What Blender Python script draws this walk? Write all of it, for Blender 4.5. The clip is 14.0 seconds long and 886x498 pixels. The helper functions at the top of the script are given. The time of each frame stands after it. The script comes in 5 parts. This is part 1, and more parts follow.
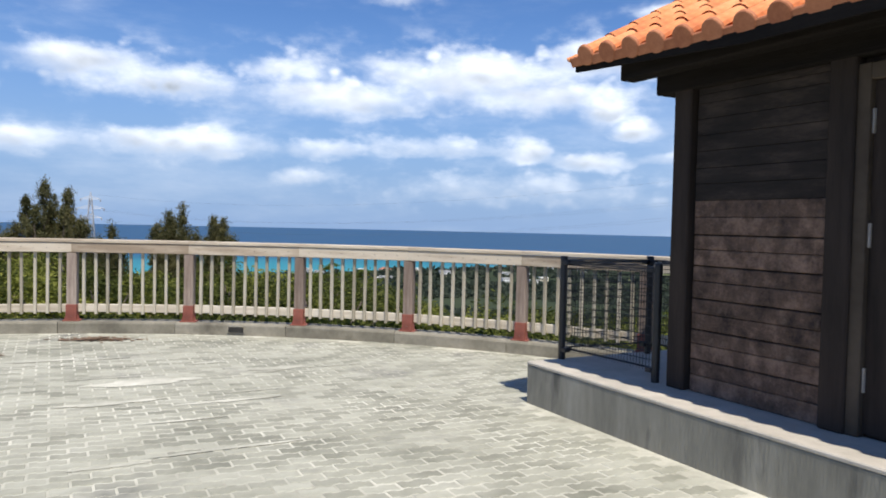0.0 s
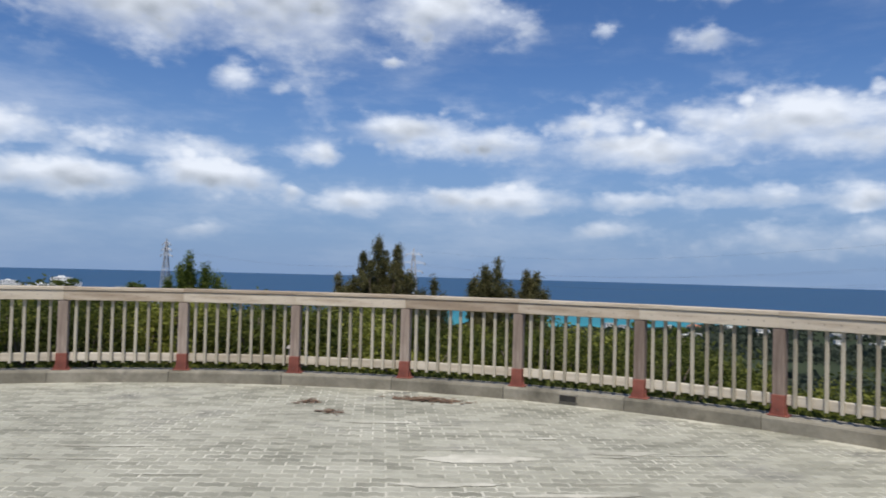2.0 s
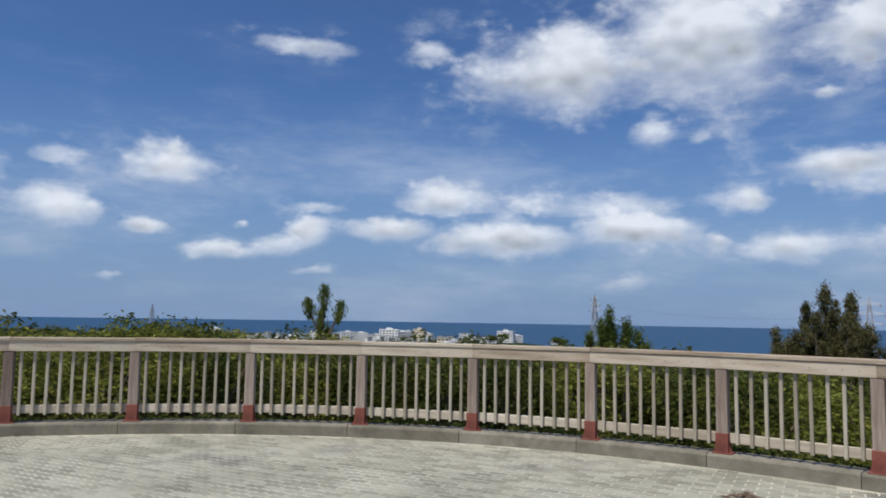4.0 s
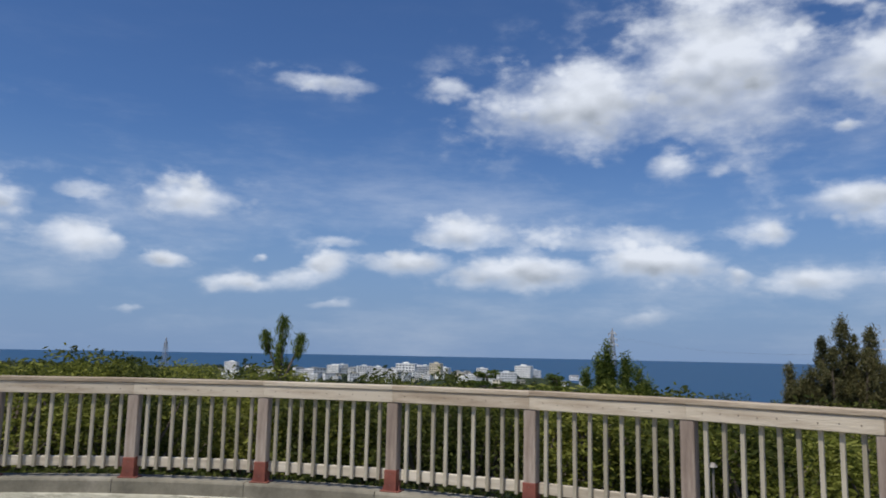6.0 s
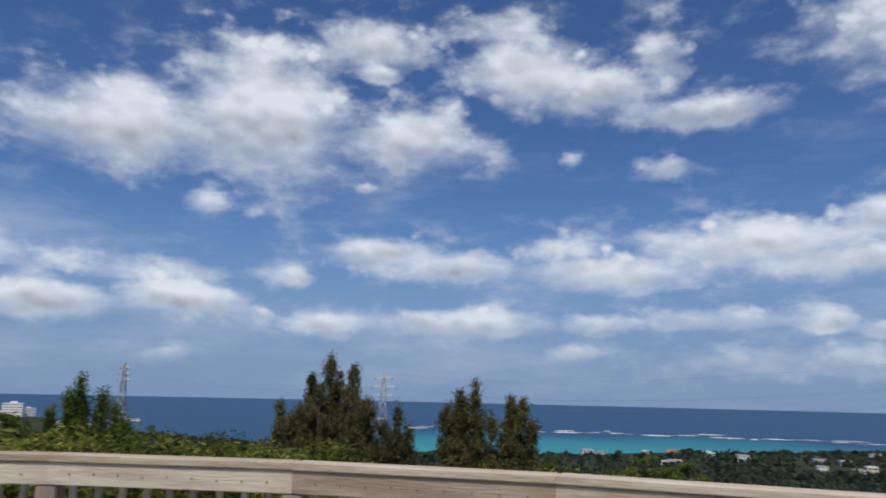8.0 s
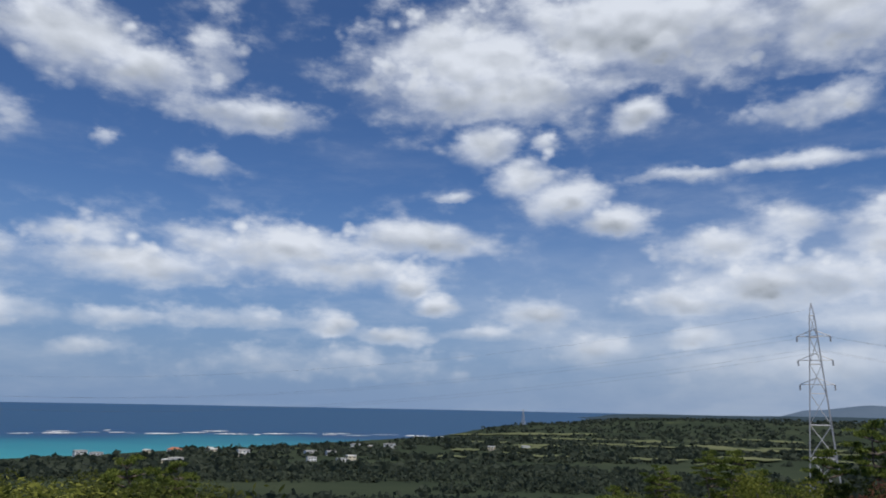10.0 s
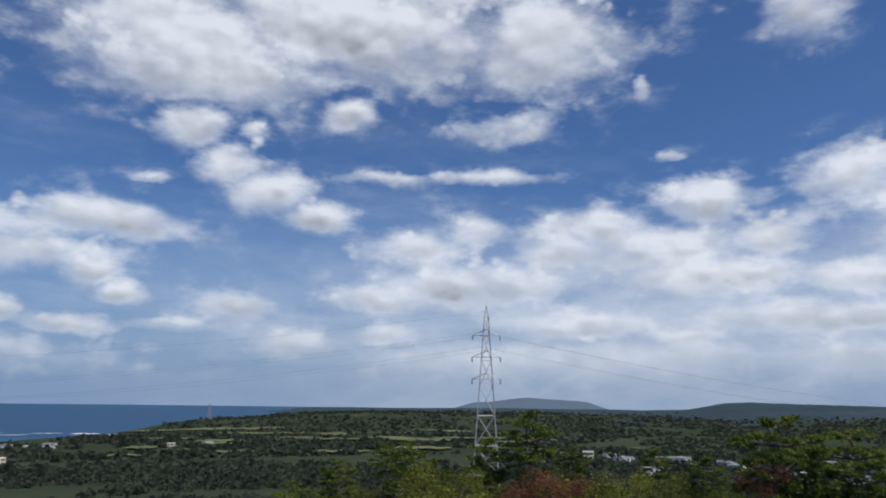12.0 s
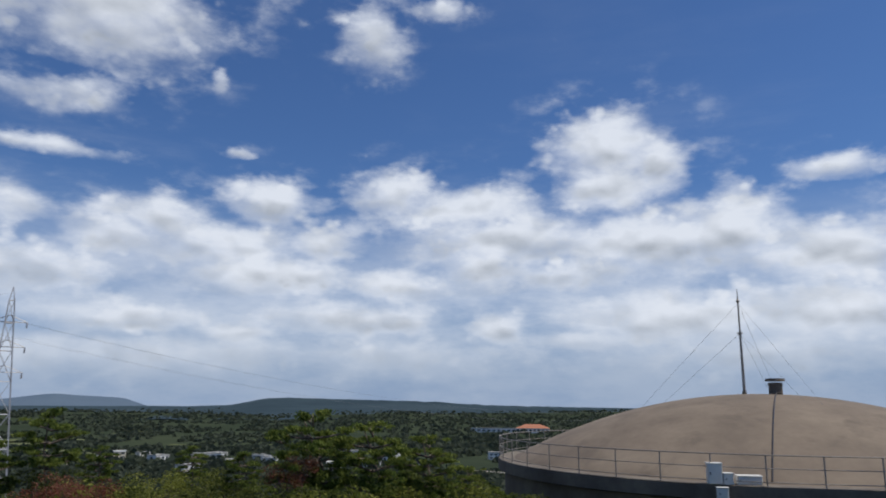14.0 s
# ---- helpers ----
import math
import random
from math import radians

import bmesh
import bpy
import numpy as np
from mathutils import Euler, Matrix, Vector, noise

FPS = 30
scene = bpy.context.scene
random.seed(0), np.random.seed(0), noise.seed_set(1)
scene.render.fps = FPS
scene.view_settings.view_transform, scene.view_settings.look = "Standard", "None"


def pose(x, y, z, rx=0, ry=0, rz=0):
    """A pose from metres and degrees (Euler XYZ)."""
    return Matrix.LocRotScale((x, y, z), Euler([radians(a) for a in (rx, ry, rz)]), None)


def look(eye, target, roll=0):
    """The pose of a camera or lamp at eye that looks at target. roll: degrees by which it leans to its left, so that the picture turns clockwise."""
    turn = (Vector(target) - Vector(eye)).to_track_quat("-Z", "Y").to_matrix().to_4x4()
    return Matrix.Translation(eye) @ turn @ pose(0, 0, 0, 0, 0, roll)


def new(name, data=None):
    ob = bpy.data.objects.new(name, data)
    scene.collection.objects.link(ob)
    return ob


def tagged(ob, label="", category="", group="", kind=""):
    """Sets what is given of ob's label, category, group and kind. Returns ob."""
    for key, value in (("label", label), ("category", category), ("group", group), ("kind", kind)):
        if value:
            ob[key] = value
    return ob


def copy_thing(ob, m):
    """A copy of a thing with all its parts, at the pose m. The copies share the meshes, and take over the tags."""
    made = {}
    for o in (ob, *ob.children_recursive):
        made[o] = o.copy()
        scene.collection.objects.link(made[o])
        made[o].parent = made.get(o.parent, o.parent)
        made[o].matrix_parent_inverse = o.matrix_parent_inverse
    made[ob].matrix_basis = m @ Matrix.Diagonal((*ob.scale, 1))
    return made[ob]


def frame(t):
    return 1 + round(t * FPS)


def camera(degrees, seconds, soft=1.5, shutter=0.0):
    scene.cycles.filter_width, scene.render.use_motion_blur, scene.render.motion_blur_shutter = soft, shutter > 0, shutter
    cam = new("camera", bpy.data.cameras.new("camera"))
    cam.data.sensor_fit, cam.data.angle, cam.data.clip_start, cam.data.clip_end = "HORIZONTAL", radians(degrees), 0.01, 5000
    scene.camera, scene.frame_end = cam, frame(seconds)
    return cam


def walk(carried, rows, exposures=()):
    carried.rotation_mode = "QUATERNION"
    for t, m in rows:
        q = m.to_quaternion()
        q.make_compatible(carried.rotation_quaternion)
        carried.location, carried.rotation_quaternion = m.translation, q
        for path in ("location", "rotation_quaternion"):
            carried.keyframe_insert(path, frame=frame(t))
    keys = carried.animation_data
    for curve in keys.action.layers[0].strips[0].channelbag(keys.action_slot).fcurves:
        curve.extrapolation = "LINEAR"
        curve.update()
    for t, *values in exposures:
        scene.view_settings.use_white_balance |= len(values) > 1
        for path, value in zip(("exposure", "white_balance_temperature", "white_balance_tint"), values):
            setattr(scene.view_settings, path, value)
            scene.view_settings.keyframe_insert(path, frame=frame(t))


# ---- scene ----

cam = camera(61.95, 14.0, soft=1.8, shutter=0.15)
PATH = (
    (0.0, (0.000, 0.000, 1.526), (-1.88, -1.30, 0.00)),
    (0.5, (-0.154, 0.227, 1.538), (-1.40, -1.33, 1.39)),
    (1.0, (-0.323, 0.501, 1.544), (-0.75, -1.42, 5.82)),
    (1.5, (-0.457, 0.756, 1.552), (0.55, -1.55, 13.43)),
    (2.0, (-0.624, 0.991, 1.554), (1.73, -1.48, 23.19)),
    (2.5, (-0.811, 1.211, 1.559), (2.91, -1.37, 33.45)),
    (3.0, (-0.994, 1.455, 1.562), (3.57, -1.20, 42.21)),
    (3.5, (-1.194, 1.796, 1.576), (4.19, -1.17, 51.71)),
    (3.7, (-1.247, 1.941, 1.579), (4.30, -1.12, 54.15)),
    (5.8, (-1.990, 3.803, 1.604), (7.60, -1.07, 57.43)),
    (6.0, (-2.040, 3.982, 1.609), (7.80, -1.09, 56.76)),
    (6.5, (-2.186, 4.457, 1.622), (8.45, -1.10, 52.89)),
    (7.0, (-2.350, 4.943, 1.622), (9.36, -1.14, 45.04)),
    (7.5, (-2.453, 5.413, 1.624), (10.40, -1.21, 33.92)),
    (8.0, (-2.502, 5.887, 1.620), (11.25, -1.26, 21.02)),
    (8.5, (-2.518, 6.318, 1.600), (11.60, -1.40, 7.51)),
    (9.0, (-2.470, 6.664, 1.580), (11.76, -1.40, -2.40)),
    (11.5, (-1.292, 8.323, 1.568), (11.66, -0.85, -30.62)),
    (12.0, (-1.11, 8.47, 1.568), (11.71, -0.80, -38.23)),
    (12.5, (-0.98, 8.58, 1.569), (11.76, -0.55, -47.24)),
    (13.0, (-0.88, 8.66, 1.573), (11.76, -0.60, -56.26)),
    (13.5, (-0.81, 8.71, 1.575), (11.79, -0.50, -64.98)),
    (14.0, (-0.77, 8.74, 1.577), (11.73, -0.36, -71.97)))
EXPOSURE = ((0.0, 0.5), (1.5, 0.2), (3.0, 0.0), (6.5, -0.05), (9.0, -0.15), (12.5, -0.1), (14.0, -0.1))
walk(cam, [(t, pose(*p, 90 + a[0], a[1], a[2])) for t, p, a in PATH], EXPOSURE)

# ------------------------------------------------------------------ sun and sky
SUN_ELEV, SUN_XY = radians(63), (0.25, -0.968)
sun = new("sun", bpy.data.lights.new("sun", "SUN"))
sun.data.energy, sun.data.angle, sun.data.color = 4.2, radians(0.55), (1.0, 0.93, 0.82)
sun.matrix_world = look((SUN_XY[0] * 50, SUN_XY[1] * 50, math.tan(SUN_ELEV) * 50), (0, 0, 0))

# Cloud masses: azimuth clockwise from north and height (degrees), half width, half height, thinness
BANK_WEST = (
    (-35.9, 21.1, 6.4, 4.71, 0), (-45.7, 19.1, 7.1, 2.94, 0), (-34.7, 25.5, 5.5, 1.34, 0.35), (-26.7, 24.5, 2.3, 0.8, 0.3), (-66.5, 20.3, 4.0, 0.69, 0.38), (-56.5, 20.3, 1.7, 0.92, 0.4),
    (-39.6, 14.1, 1.5, 1.01, 0.35), (-76.1, 11.0, 2.8, 1.29, 0), (-83.7, 10.9, 1.7, 0.83, 0.5), (-83.7, 7.3, 2.5, 1.58, 0.3), (-77.6, 6.2, 1.5, 0.56, 0.1), (-65.8, 6.4, 1.9, 0.85, 0.12),
    (-72.6, 4.8, 2.3, 0.62, 0.25), (-65.4, 8.1, 2.3, 0.6, 0.58))
BANK_WEST_LOW = (
    (-55.0, 9.1, 3.4, 1.31, 0), (-59.4, 6.7, 3.1, 0.78, 0.1), (-50.5, 6.1, 5.7, 1.14, 0), (-40.6, 6.6, 4.4, 1.37, 0), (-43.6, 8.6, 8.4, 1.21, 0.52), (-32.8, 8.8, 1.3, 0.66, 0.35),
    (-30.2, 5.4, 3.1, 0.89, 0.12), (-34.9, 5.9, 1.0, 0.58, 0.35), (-65.6, 3.3, 1.5, 0.34, 0.55), (-79.7, 2.6, 1.0, 0.31, 0.55), (-41.9, 2.6, 1.8, 0.43, 0.55), (-70.9, 6.8, 0.6, 0.38, 0.4),
    (-68.2, 5.4, 2.0, 0.76, 0.45))
BANK_NORTH_HIGH = (
    (-24.0, 19.9, 5.3, 2.39, 0.18), (-19.6, 19.3, 2.9, 1.18, 0.48), (-27.7, 15.9, 0.8, 0.41, 0.4), (-14.4, 24.7, 5.3, 2.56, 0.05), (-8.8, 23.3, 4.0, 1.68, 0.15), (-27.6, 26.6, 5.0, 2.3, 0.38),
    (-3.6, 25.0, 2.1, 3.52, 0.52), (-0.8, 21.3, 4.8, 1.19, 0.25), (-11.4, 18.1, 0.7, 0.78, 0.55), (-3.6, 17.2, 1.9, 0.95, 0.45), (-17.0, 27.8, 3.5, 1.59, 0.4))
BANK_NORTH = (
    (-26.1, 11.0, 4.5, 1.25, 0.12), (-20.6, 10.0, 5.5, 1.19, 0.35), (-11.6, 11.5, 4.4, 1.31, 0.42), (-7.9, 9.6, 7.3, 1.31, 0.1), (1.8, 11.5, 8.7, 1.73, 0.18), (12.7, 12.6, 4.9, 1.56, 0.03),
    (6.9, 10.1, 7.5, 1.27, 0.35), (12.1, 8.8, 1.8, 0.99, 0.2), (14.4, 7.5, 1.5, 0.89, 0.15), (-32.9, 8.8, 1.2, 0.67, 0.35), (-19.1, 5.7, 5.9, 1.06, 0.15), (-22.4, 5.7, 2.5, 0.76, 0.15),
    (-11.2, 3.5, 1.8, 0.64, 0.45), (-9.1, 5.6, 2.7, 0.78, 0.35), (6.4, 5.7, 1.7, 0.93, 0.2), (11.0, 5.0, 3.2, 0.82, 0.2), (17.6, 5.3, 3.0, 0.59, 0.45), (-0.4, 6.1, 7.3, 1.08, 0.58))
BANK_NORTH_EAST = (
    (17.0, 26.1, 8.5, 4.19, 0), (30.4, 28.3, 12.2, 4.02, 0), (45.8, 27.3, 6.6, 3.53, 0.05), (19.8, 24.1, 8.6, 2.46, 0.12), (35.7, 32.2, 19.5, 3.06, 0.1), (18.3, 19.8, 2.4, 1.51, 0.08),
    (22.8, 19.9, 1.4, 0.94, 0.48), (21.5, 17.3, 2.3, 1.46, 0.1), (24.8, 15.7, 3.1, 1.65, 0), (28.2, 13.9, 2.6, 1.14, 0.1), (15.5, 15.9, 1.5, 0.42, 0.5), (30.6, 21.9, 2.0, 1.19, 0.15),
    (42.5, 20.9, 4.1, 1.05, 0.4), (33.8, 17.1, 4.1, 0.52, 0.42), (41.9, 17.3, 4.8, 0.55, 0.36), (53.9, 23.7, 0.6, 0.85, 0.55), (55.6, 18.3, 1.2, 0.51, 0.5))
BANK_NORTH_EAST_LOW = (
    (58.8, 14.6, 3.5, 1.74, 0.1), (47.7, 11.9, 4.3, 1.89, 0.25), (40.1, 13.0, 3.1, 1.73, 0.45), (35.6, 11.7, 4.4, 1.97, 0.42), (40.0, 9.1, 7.7, 1.73, 0.22), (32.5, 8.0, 4.1, 1.09, 0.38),
    (26.5, 4.1, 2.7, 1.07, 0.25), (22.0, 6.9, 2.7, 1.29, 0.2), (33.9, 5.1, 2.7, 0.86, 0.32), (48.2, 5.8, 5.6, 1.32, 0.2), (44.1, 3.3, 10.6, 1.67, 0.52), (4.8, 3.1, 11.6, 1.39, 0.6))
BANK_EAST = (
    (85.2, 19.0, 4.6, 3.02, 0), (89.1, 17.7, 1.9, 2.69, 0), (85.1, 16.0, 4.3, 1.91, 0.1), (101.2, 16.2, 2.6, 0.99, 0.2), (58.3, 14.9, 3.3, 1.78, 0.15), (67.8, 16.1, 3.4, 1.74, 0),
    (74.0, 14.8, 5.9, 1.84, 0), (77.1, 12.4, 8.0, 2.27, 0.08), (50.6, 13.0, 3.9, 1.84, 0.12), (55.2, 11.5, 5.3, 1.68, 0.2), (62.4, 11.9, 2.9, 1.47, 0), (58.6, 9.5, 5.7, 1.49, 0.2),
    (68.2, 8.7, 3.6, 1.31, 0.1), (65.9, 27.7, 2.3, 2.5, 0.25), (71.6, 29.8, 2.2, 0.79, 0.4))
BANK_EAST_LOW = (
    (64.8, 6.2, 6.5, 1.29, 0.25), (48.9, 6.1, 3.1, 0.88, 0.1), (56.4, 4.9, 2.5, 0.83, 0.2), (87.9, 12.1, 7.4, 2.53, 0.05), (94.0, 12.5, 5.0, 2.44, 0.08), (99.8, 10.4, 6.3, 2.4, 0.1),
    (83.6, 9.8, 5.5, 1.29, 0.25), (74.8, 10.5, 2.8, 1.75, 0.2), (89.6, 6.2, 7.9, 1.99, 0.15), (99.4, 6.5, 6.2, 2.32, 0.22), (76.5, 5.7, 2.2, 1.17, 0), (83.0, 4.7, 5.5, 0.76, 0.42),
    (51.8, 3.5, 13.6, 1.61, 0.5), (68.3, 3.5, 11.5, 1.5, 0.55), (95.2, 3.6, 9.5, 1.58, 0.5), (94.2, 15.2, 2.4, 1.46, 0.45))
BANK_BEHIND = ((-92.0, 9.5, 5.2, 1.6, .15), (-97.0, 15.5, 3.9, 1.8, .25), (140.0, 12.0, 14.0, 3.4, .2), (165.0, 22.0, 9.0, 3.4, .2), (-130.0, 14.0, 12.0, 3.4, .2), (120.0, 11.0, 9.0, 3.0, .15))
CLOUDS = BANK_WEST + BANK_WEST_LOW + BANK_NORTH_HIGH + BANK_NORTH + BANK_NORTH_EAST + BANK_NORTH_EAST_LOW + BANK_EAST + BANK_EAST_LOW + BANK_BEHIND


world = bpy.data.worlds.new("sky")
scene.world = world
world.use_nodes = True
WT = world.node_tree
WT.nodes.clear()


def wn(tree, kind, **sets):
    node = tree.nodes.new(kind)
    for key, value in sets.items():
        if key == "op":
            node.operation = value
        else:
            node.inputs[int(key[1:])].default_value = value
    return node


def cloud_group():
    """How far a point (azimuth, height in degrees) lies from the nearest cloud mass: 0 at its heart, 1 at its rim; and the same for masses set a little higher."""
    tree = bpy.data.node_groups.new("cloud_masses", "ShaderNodeTree")
    tree.interface.new_socket("place", in_out="INPUT", socket_type="NodeSocketVector")
    tree.interface.new_socket("distance", in_out="OUTPUT", socket_type="NodeSocketFloat")
    tree.interface.new_socket("distance_above", in_out="OUTPUT", socket_type="NodeSocketFloat")
    a, z = tree.nodes.new("NodeGroupInput"), tree.nodes.new("NodeGroupOutput")
    last = [None, None]
    for az, el, w, h, thin in CLOUDS:
        m = wn(tree, "ShaderNodeVectorMath", op="MULTIPLY", i1=(0.8 / w, 0.8 / h, 0))
        tree.links.new(a.outputs[0], m.inputs[0])
        for k, lift in enumerate((0.0, 0.45)):
            d = wn(tree, "ShaderNodeVectorMath", op="DISTANCE", i1=(0.8 * az / w, 0.8 * el / h + lift, 1.15 * thin))
            tree.links.new(m.outputs[0], d.inputs[0])
            if last[k] is None:
                last[k] = d.outputs["Value"]
                continue
            low = wn(tree, "ShaderNodeMath", op="SMOOTH_MIN", i2=0.32)
            tree.links.new(last[k], low.inputs[0])
            tree.links.new(d.outputs["Value"], low.inputs[1])
            last[k] = low.outputs[0]
    for k in (0, 1):
        tree.links.new(last[k], z.inputs[k])
    return tree


def build_sky():
    link, N = WT.links.new, lambda kind, **k: wn(WT, kind, **k)
    coord = N("ShaderNodeTexCoord")
    way = N("ShaderNodeVectorMath", op="NORMALIZE")
    link(coord.outputs["Generated"], way.inputs[0])
    xyz = N("ShaderNodeSeparateXYZ")
    link(way.outputs[0], xyz.inputs[0])
    az = N("ShaderNodeMath", op="ARCTAN2")
    link(xyz.outputs[0], az.inputs[0]), link(xyz.outputs[1], az.inputs[1])
    el = N("ShaderNodeMath", op="ARCSINE")
    link(xyz.outputs[2], el.inputs[0])
    flat = N("ShaderNodeCombineXYZ")
    link(az.outputs[0], flat.inputs[0]), link(el.outputs[0], flat.inputs[1])
    deg = N("ShaderNodeVectorMath", op="SCALE")
    deg.inputs["Scale"].default_value = 180 / math.pi
    link(flat.outputs[0], deg.inputs[0])
    place = deg

    def stretched(stretch, shift=(0, 0, 0)):
        st = N("ShaderNodeVectorMath", op="MULTIPLY_ADD", i1=stretch, i2=shift)
        link(deg.outputs[0], st.inputs[0])
        return st.outputs[0]

    def fbm(scale, detail, rough, stretch):
        n = N("ShaderNodeTexNoise")
        n.inputs["Scale"].default_value, n.inputs["Detail"].default_value, n.inputs["Roughness"].default_value = scale, detail, rough
        link(stretched(stretch), n.inputs["Vector"])
        return n

    def lobes(shift, scale=0.42, detail=2.0):
        """Rounded cauliflower heads, 0 at the middle of a head."""
        v = N("ShaderNodeTexVoronoi")
        v.feature = "SMOOTH_F1"
        v.inputs["Scale"].default_value, v.inputs["Detail"].default_value, v.inputs["Roughness"].default_value = scale, detail, 0.55
        v.inputs["Smoothness"].default_value = 0.35
        link(stretched((0.85, 1.15, 1), shift), v.inputs["Vector"])
        return v.outputs["Distance"]

    def span(value, a, b, lo=0.0, hi=1.0, smooth=True):
        r = N("ShaderNodeMapRange")
        r.interpolation_type = "SMOOTHSTEP" if smooth else "LINEAR"
        for key, v in (("From Min", a), ("From Max", b), ("To Min", lo), ("To Max", hi)):
            if isinstance(v, (int, float)):
                r.inputs[key].default_value = v
            else:
                link(v, r.inputs[key])
        link(value, r.inputs["Value"])
        return r.outputs[0]

    def math2(op, a, b):
        m = N("ShaderNodeMath", op=op)
        for k, v in enumerate((a, b)):
            if isinstance(v, (int, float)):
                m.inputs[k].default_value = v
            else:
                link(v, m.inputs[k])
        return m.outputs[0]

    def blend(fac, a, b):
        m = N("ShaderNodeMix")
        m.data_type = "RGBA"
        link(fac, m.inputs[0])
        for k, v in ((6, a), (7, b)):
            if isinstance(v, tuple):
                m.inputs[k].default_value = v
            else:
                link(v, m.inputs[k])
        return m.outputs[2]

    # winds push the rims about at two sizes
    for scale, push in ((0.2, (1.3, 0.5, 0)), (0.7, (0.55, 0.34, 0))):
        bil = fbm(scale, 4, 0.58, (0.8, 1.3, 1))
        off = N("ShaderNodeVectorMath", op="SUBTRACT", i1=(0.5, 0.5, 0.5))
        link(bil.outputs["Color"], off.inputs[0])
        far = N("ShaderNodeVectorMath", op="MULTIPLY_ADD", i1=tuple(2 * q for q in push))
        link(off.outputs[0], far.inputs[0]), link(place.outputs[0], far.inputs[2])
        place = far
    mass = N("ShaderNodeGroup")
    mass.node_tree = cloud_group()
    link(place.outputs[0], mass.inputs[0])
    # height within the mass: 1 at its top, -1 at its foot
    gap = math2("SUBTRACT", math2("MULTIPLY", mass.outputs[0], mass.outputs[0]), math2("MULTIPLY", mass.outputs[1], mass.outputs[1]))
    height = math2("DIVIDE", math2("ADD", gap, 0.2025), 0.9)
    here, broad, sunward = lobes((0, 0, 0)), lobes((0, 0, 0), 0.3, 1.0), lobes((0.2, 0.9, 0), 0.3, 1.0)
    wisps = fbm(0.36, 7, 0.55, (0.7, 1.3, 1)).outputs["Fac"]
    ragged = math2("ADD", span(here, 0.15, 0.75, -0.26, 0.26, False), span(wisps, 0.25, 0.75, 0.3, -0.3, False))
    field = math2("ADD", mass.outputs[0], ragged)
    # crisp tops, feathered feet
    dense = span(field, span(height, -0.5, 0.6, 1.6, 1.3), span(height, -0.5, 0.6, 0.3, 0.55))
    halo = math2("MULTIPLY", span(field, 2.1, 1.0, 0.0, 0.3), span(wisps, 0.46, 0.72))
    # thin veils of cloud, more of them towards the horizon
    veil = math2("MULTIPLY", span(fbm(0.09, 8, 0.62, (0.45, 1.7, 1)).outputs["Fac"], 0.46, 0.76, 0, 0.42), span(xyz.outputs[2], 0.42, 0.06, 0.05, 1.0))
    # a pale broken deck spreads low over the land to the east
    east = math2("MULTIPLY", span(az.outputs[0], radians(2), radians(52)), span(xyz.outputs[2], 0.28, 0.1, 0.0, 0.55))
    deck = math2("MULTIPLY", east, span(fbm(0.16, 6, 0.6, (0.6, 1.6, 1)).outputs["Fac"], 0.3, 0.62, 0.35, 1.0))
    clear = math2("SUBTRACT", 1.0, math2("MULTIPLY", dense, 0.96))
    for layer in (halo, veil, deck):
        clear = math2("MULTIPLY", clear, math2("SUBTRACT", 1.0, layer))
    cover = math2("SUBTRACT", 1.0, clear)
    # deep cloud is grey underneath; each head is paler on the side of the sun
    under = math2("MULTIPLY", span(height, 0.4, -0.65), span(field, 1.1, 0.1, 0.2, 1.0))
    relief = math2("MULTIPLY", span(math2("SUBTRACT", sunward, broad), -0.25, 0.25, 0.22, -0.22, False), span(field, 1.3, 0.7))
    grain = span(fbm(0.8, 6, 0.6, (0.8, 1.2, 1)).outputs["Fac"], 0.3, 0.7, 0.07, -0.07, False)
    shade = N("ShaderNodeMath", op="ADD")
    shade.use_clamp = True
    link(math2("ADD", under, relief), shade.inputs[0]), link(grain, shade.inputs[1])
    sky = N("ShaderNodeTexSky")
    sky.sky_type, sky.sun_disc, sky.sun_elevation = "NISHITA", False, SUN_ELEV
    sky.sun_rotation = math.atan2(SUN_XY[0], SUN_XY[1])
    sky.air_density, sky.dust_density, sky.ozone_density = 1.0, 0.3, 2.5
    tone = N("ShaderNodeMix")
    tone.data_type, tone.blend_type = "RGBA", "MULTIPLY"
    tone.inputs[0].default_value = 1
    link(sky.outputs[0], tone.inputs[6])
    tone.inputs[7].default_value = SKY_TINT
    air = blend(span(xyz.outputs[2], 0.30, -0.02, 0, 0.92), tone.outputs[2], SEA_HAZE)
    cloud = blend(shade.outputs[0], CLOUD_LIT, CLOUD_BASE)
    cloud = blend(span(xyz.outputs[2], 0.13, 0.0, 0.0, 0.75), cloud, CLOUD_FAR)
    back = N("ShaderNodeBackground")
    back.inputs["Strength"].default_value = SKY_STRENGTH
    link(blend(cover, air, cloud), back.inputs["Color"])
    out = N("ShaderNodeOutputWorld")
    link(back.outputs[0], out.inputs[0])


SKY_STRENGTH = 0.1
SKY_TINT = (0.46, 0.645, 0.92, 1)
SEA_HAZE = (2.1, 3.15, 5.2, 1)
CLOUD_LIT, CLOUD_BASE, CLOUD_FAR = (7.9, 8.4, 9.3, 1), (3.0, 3.4, 3.95, 1), (4.0, 4.85, 6.2, 1)
build_sky()

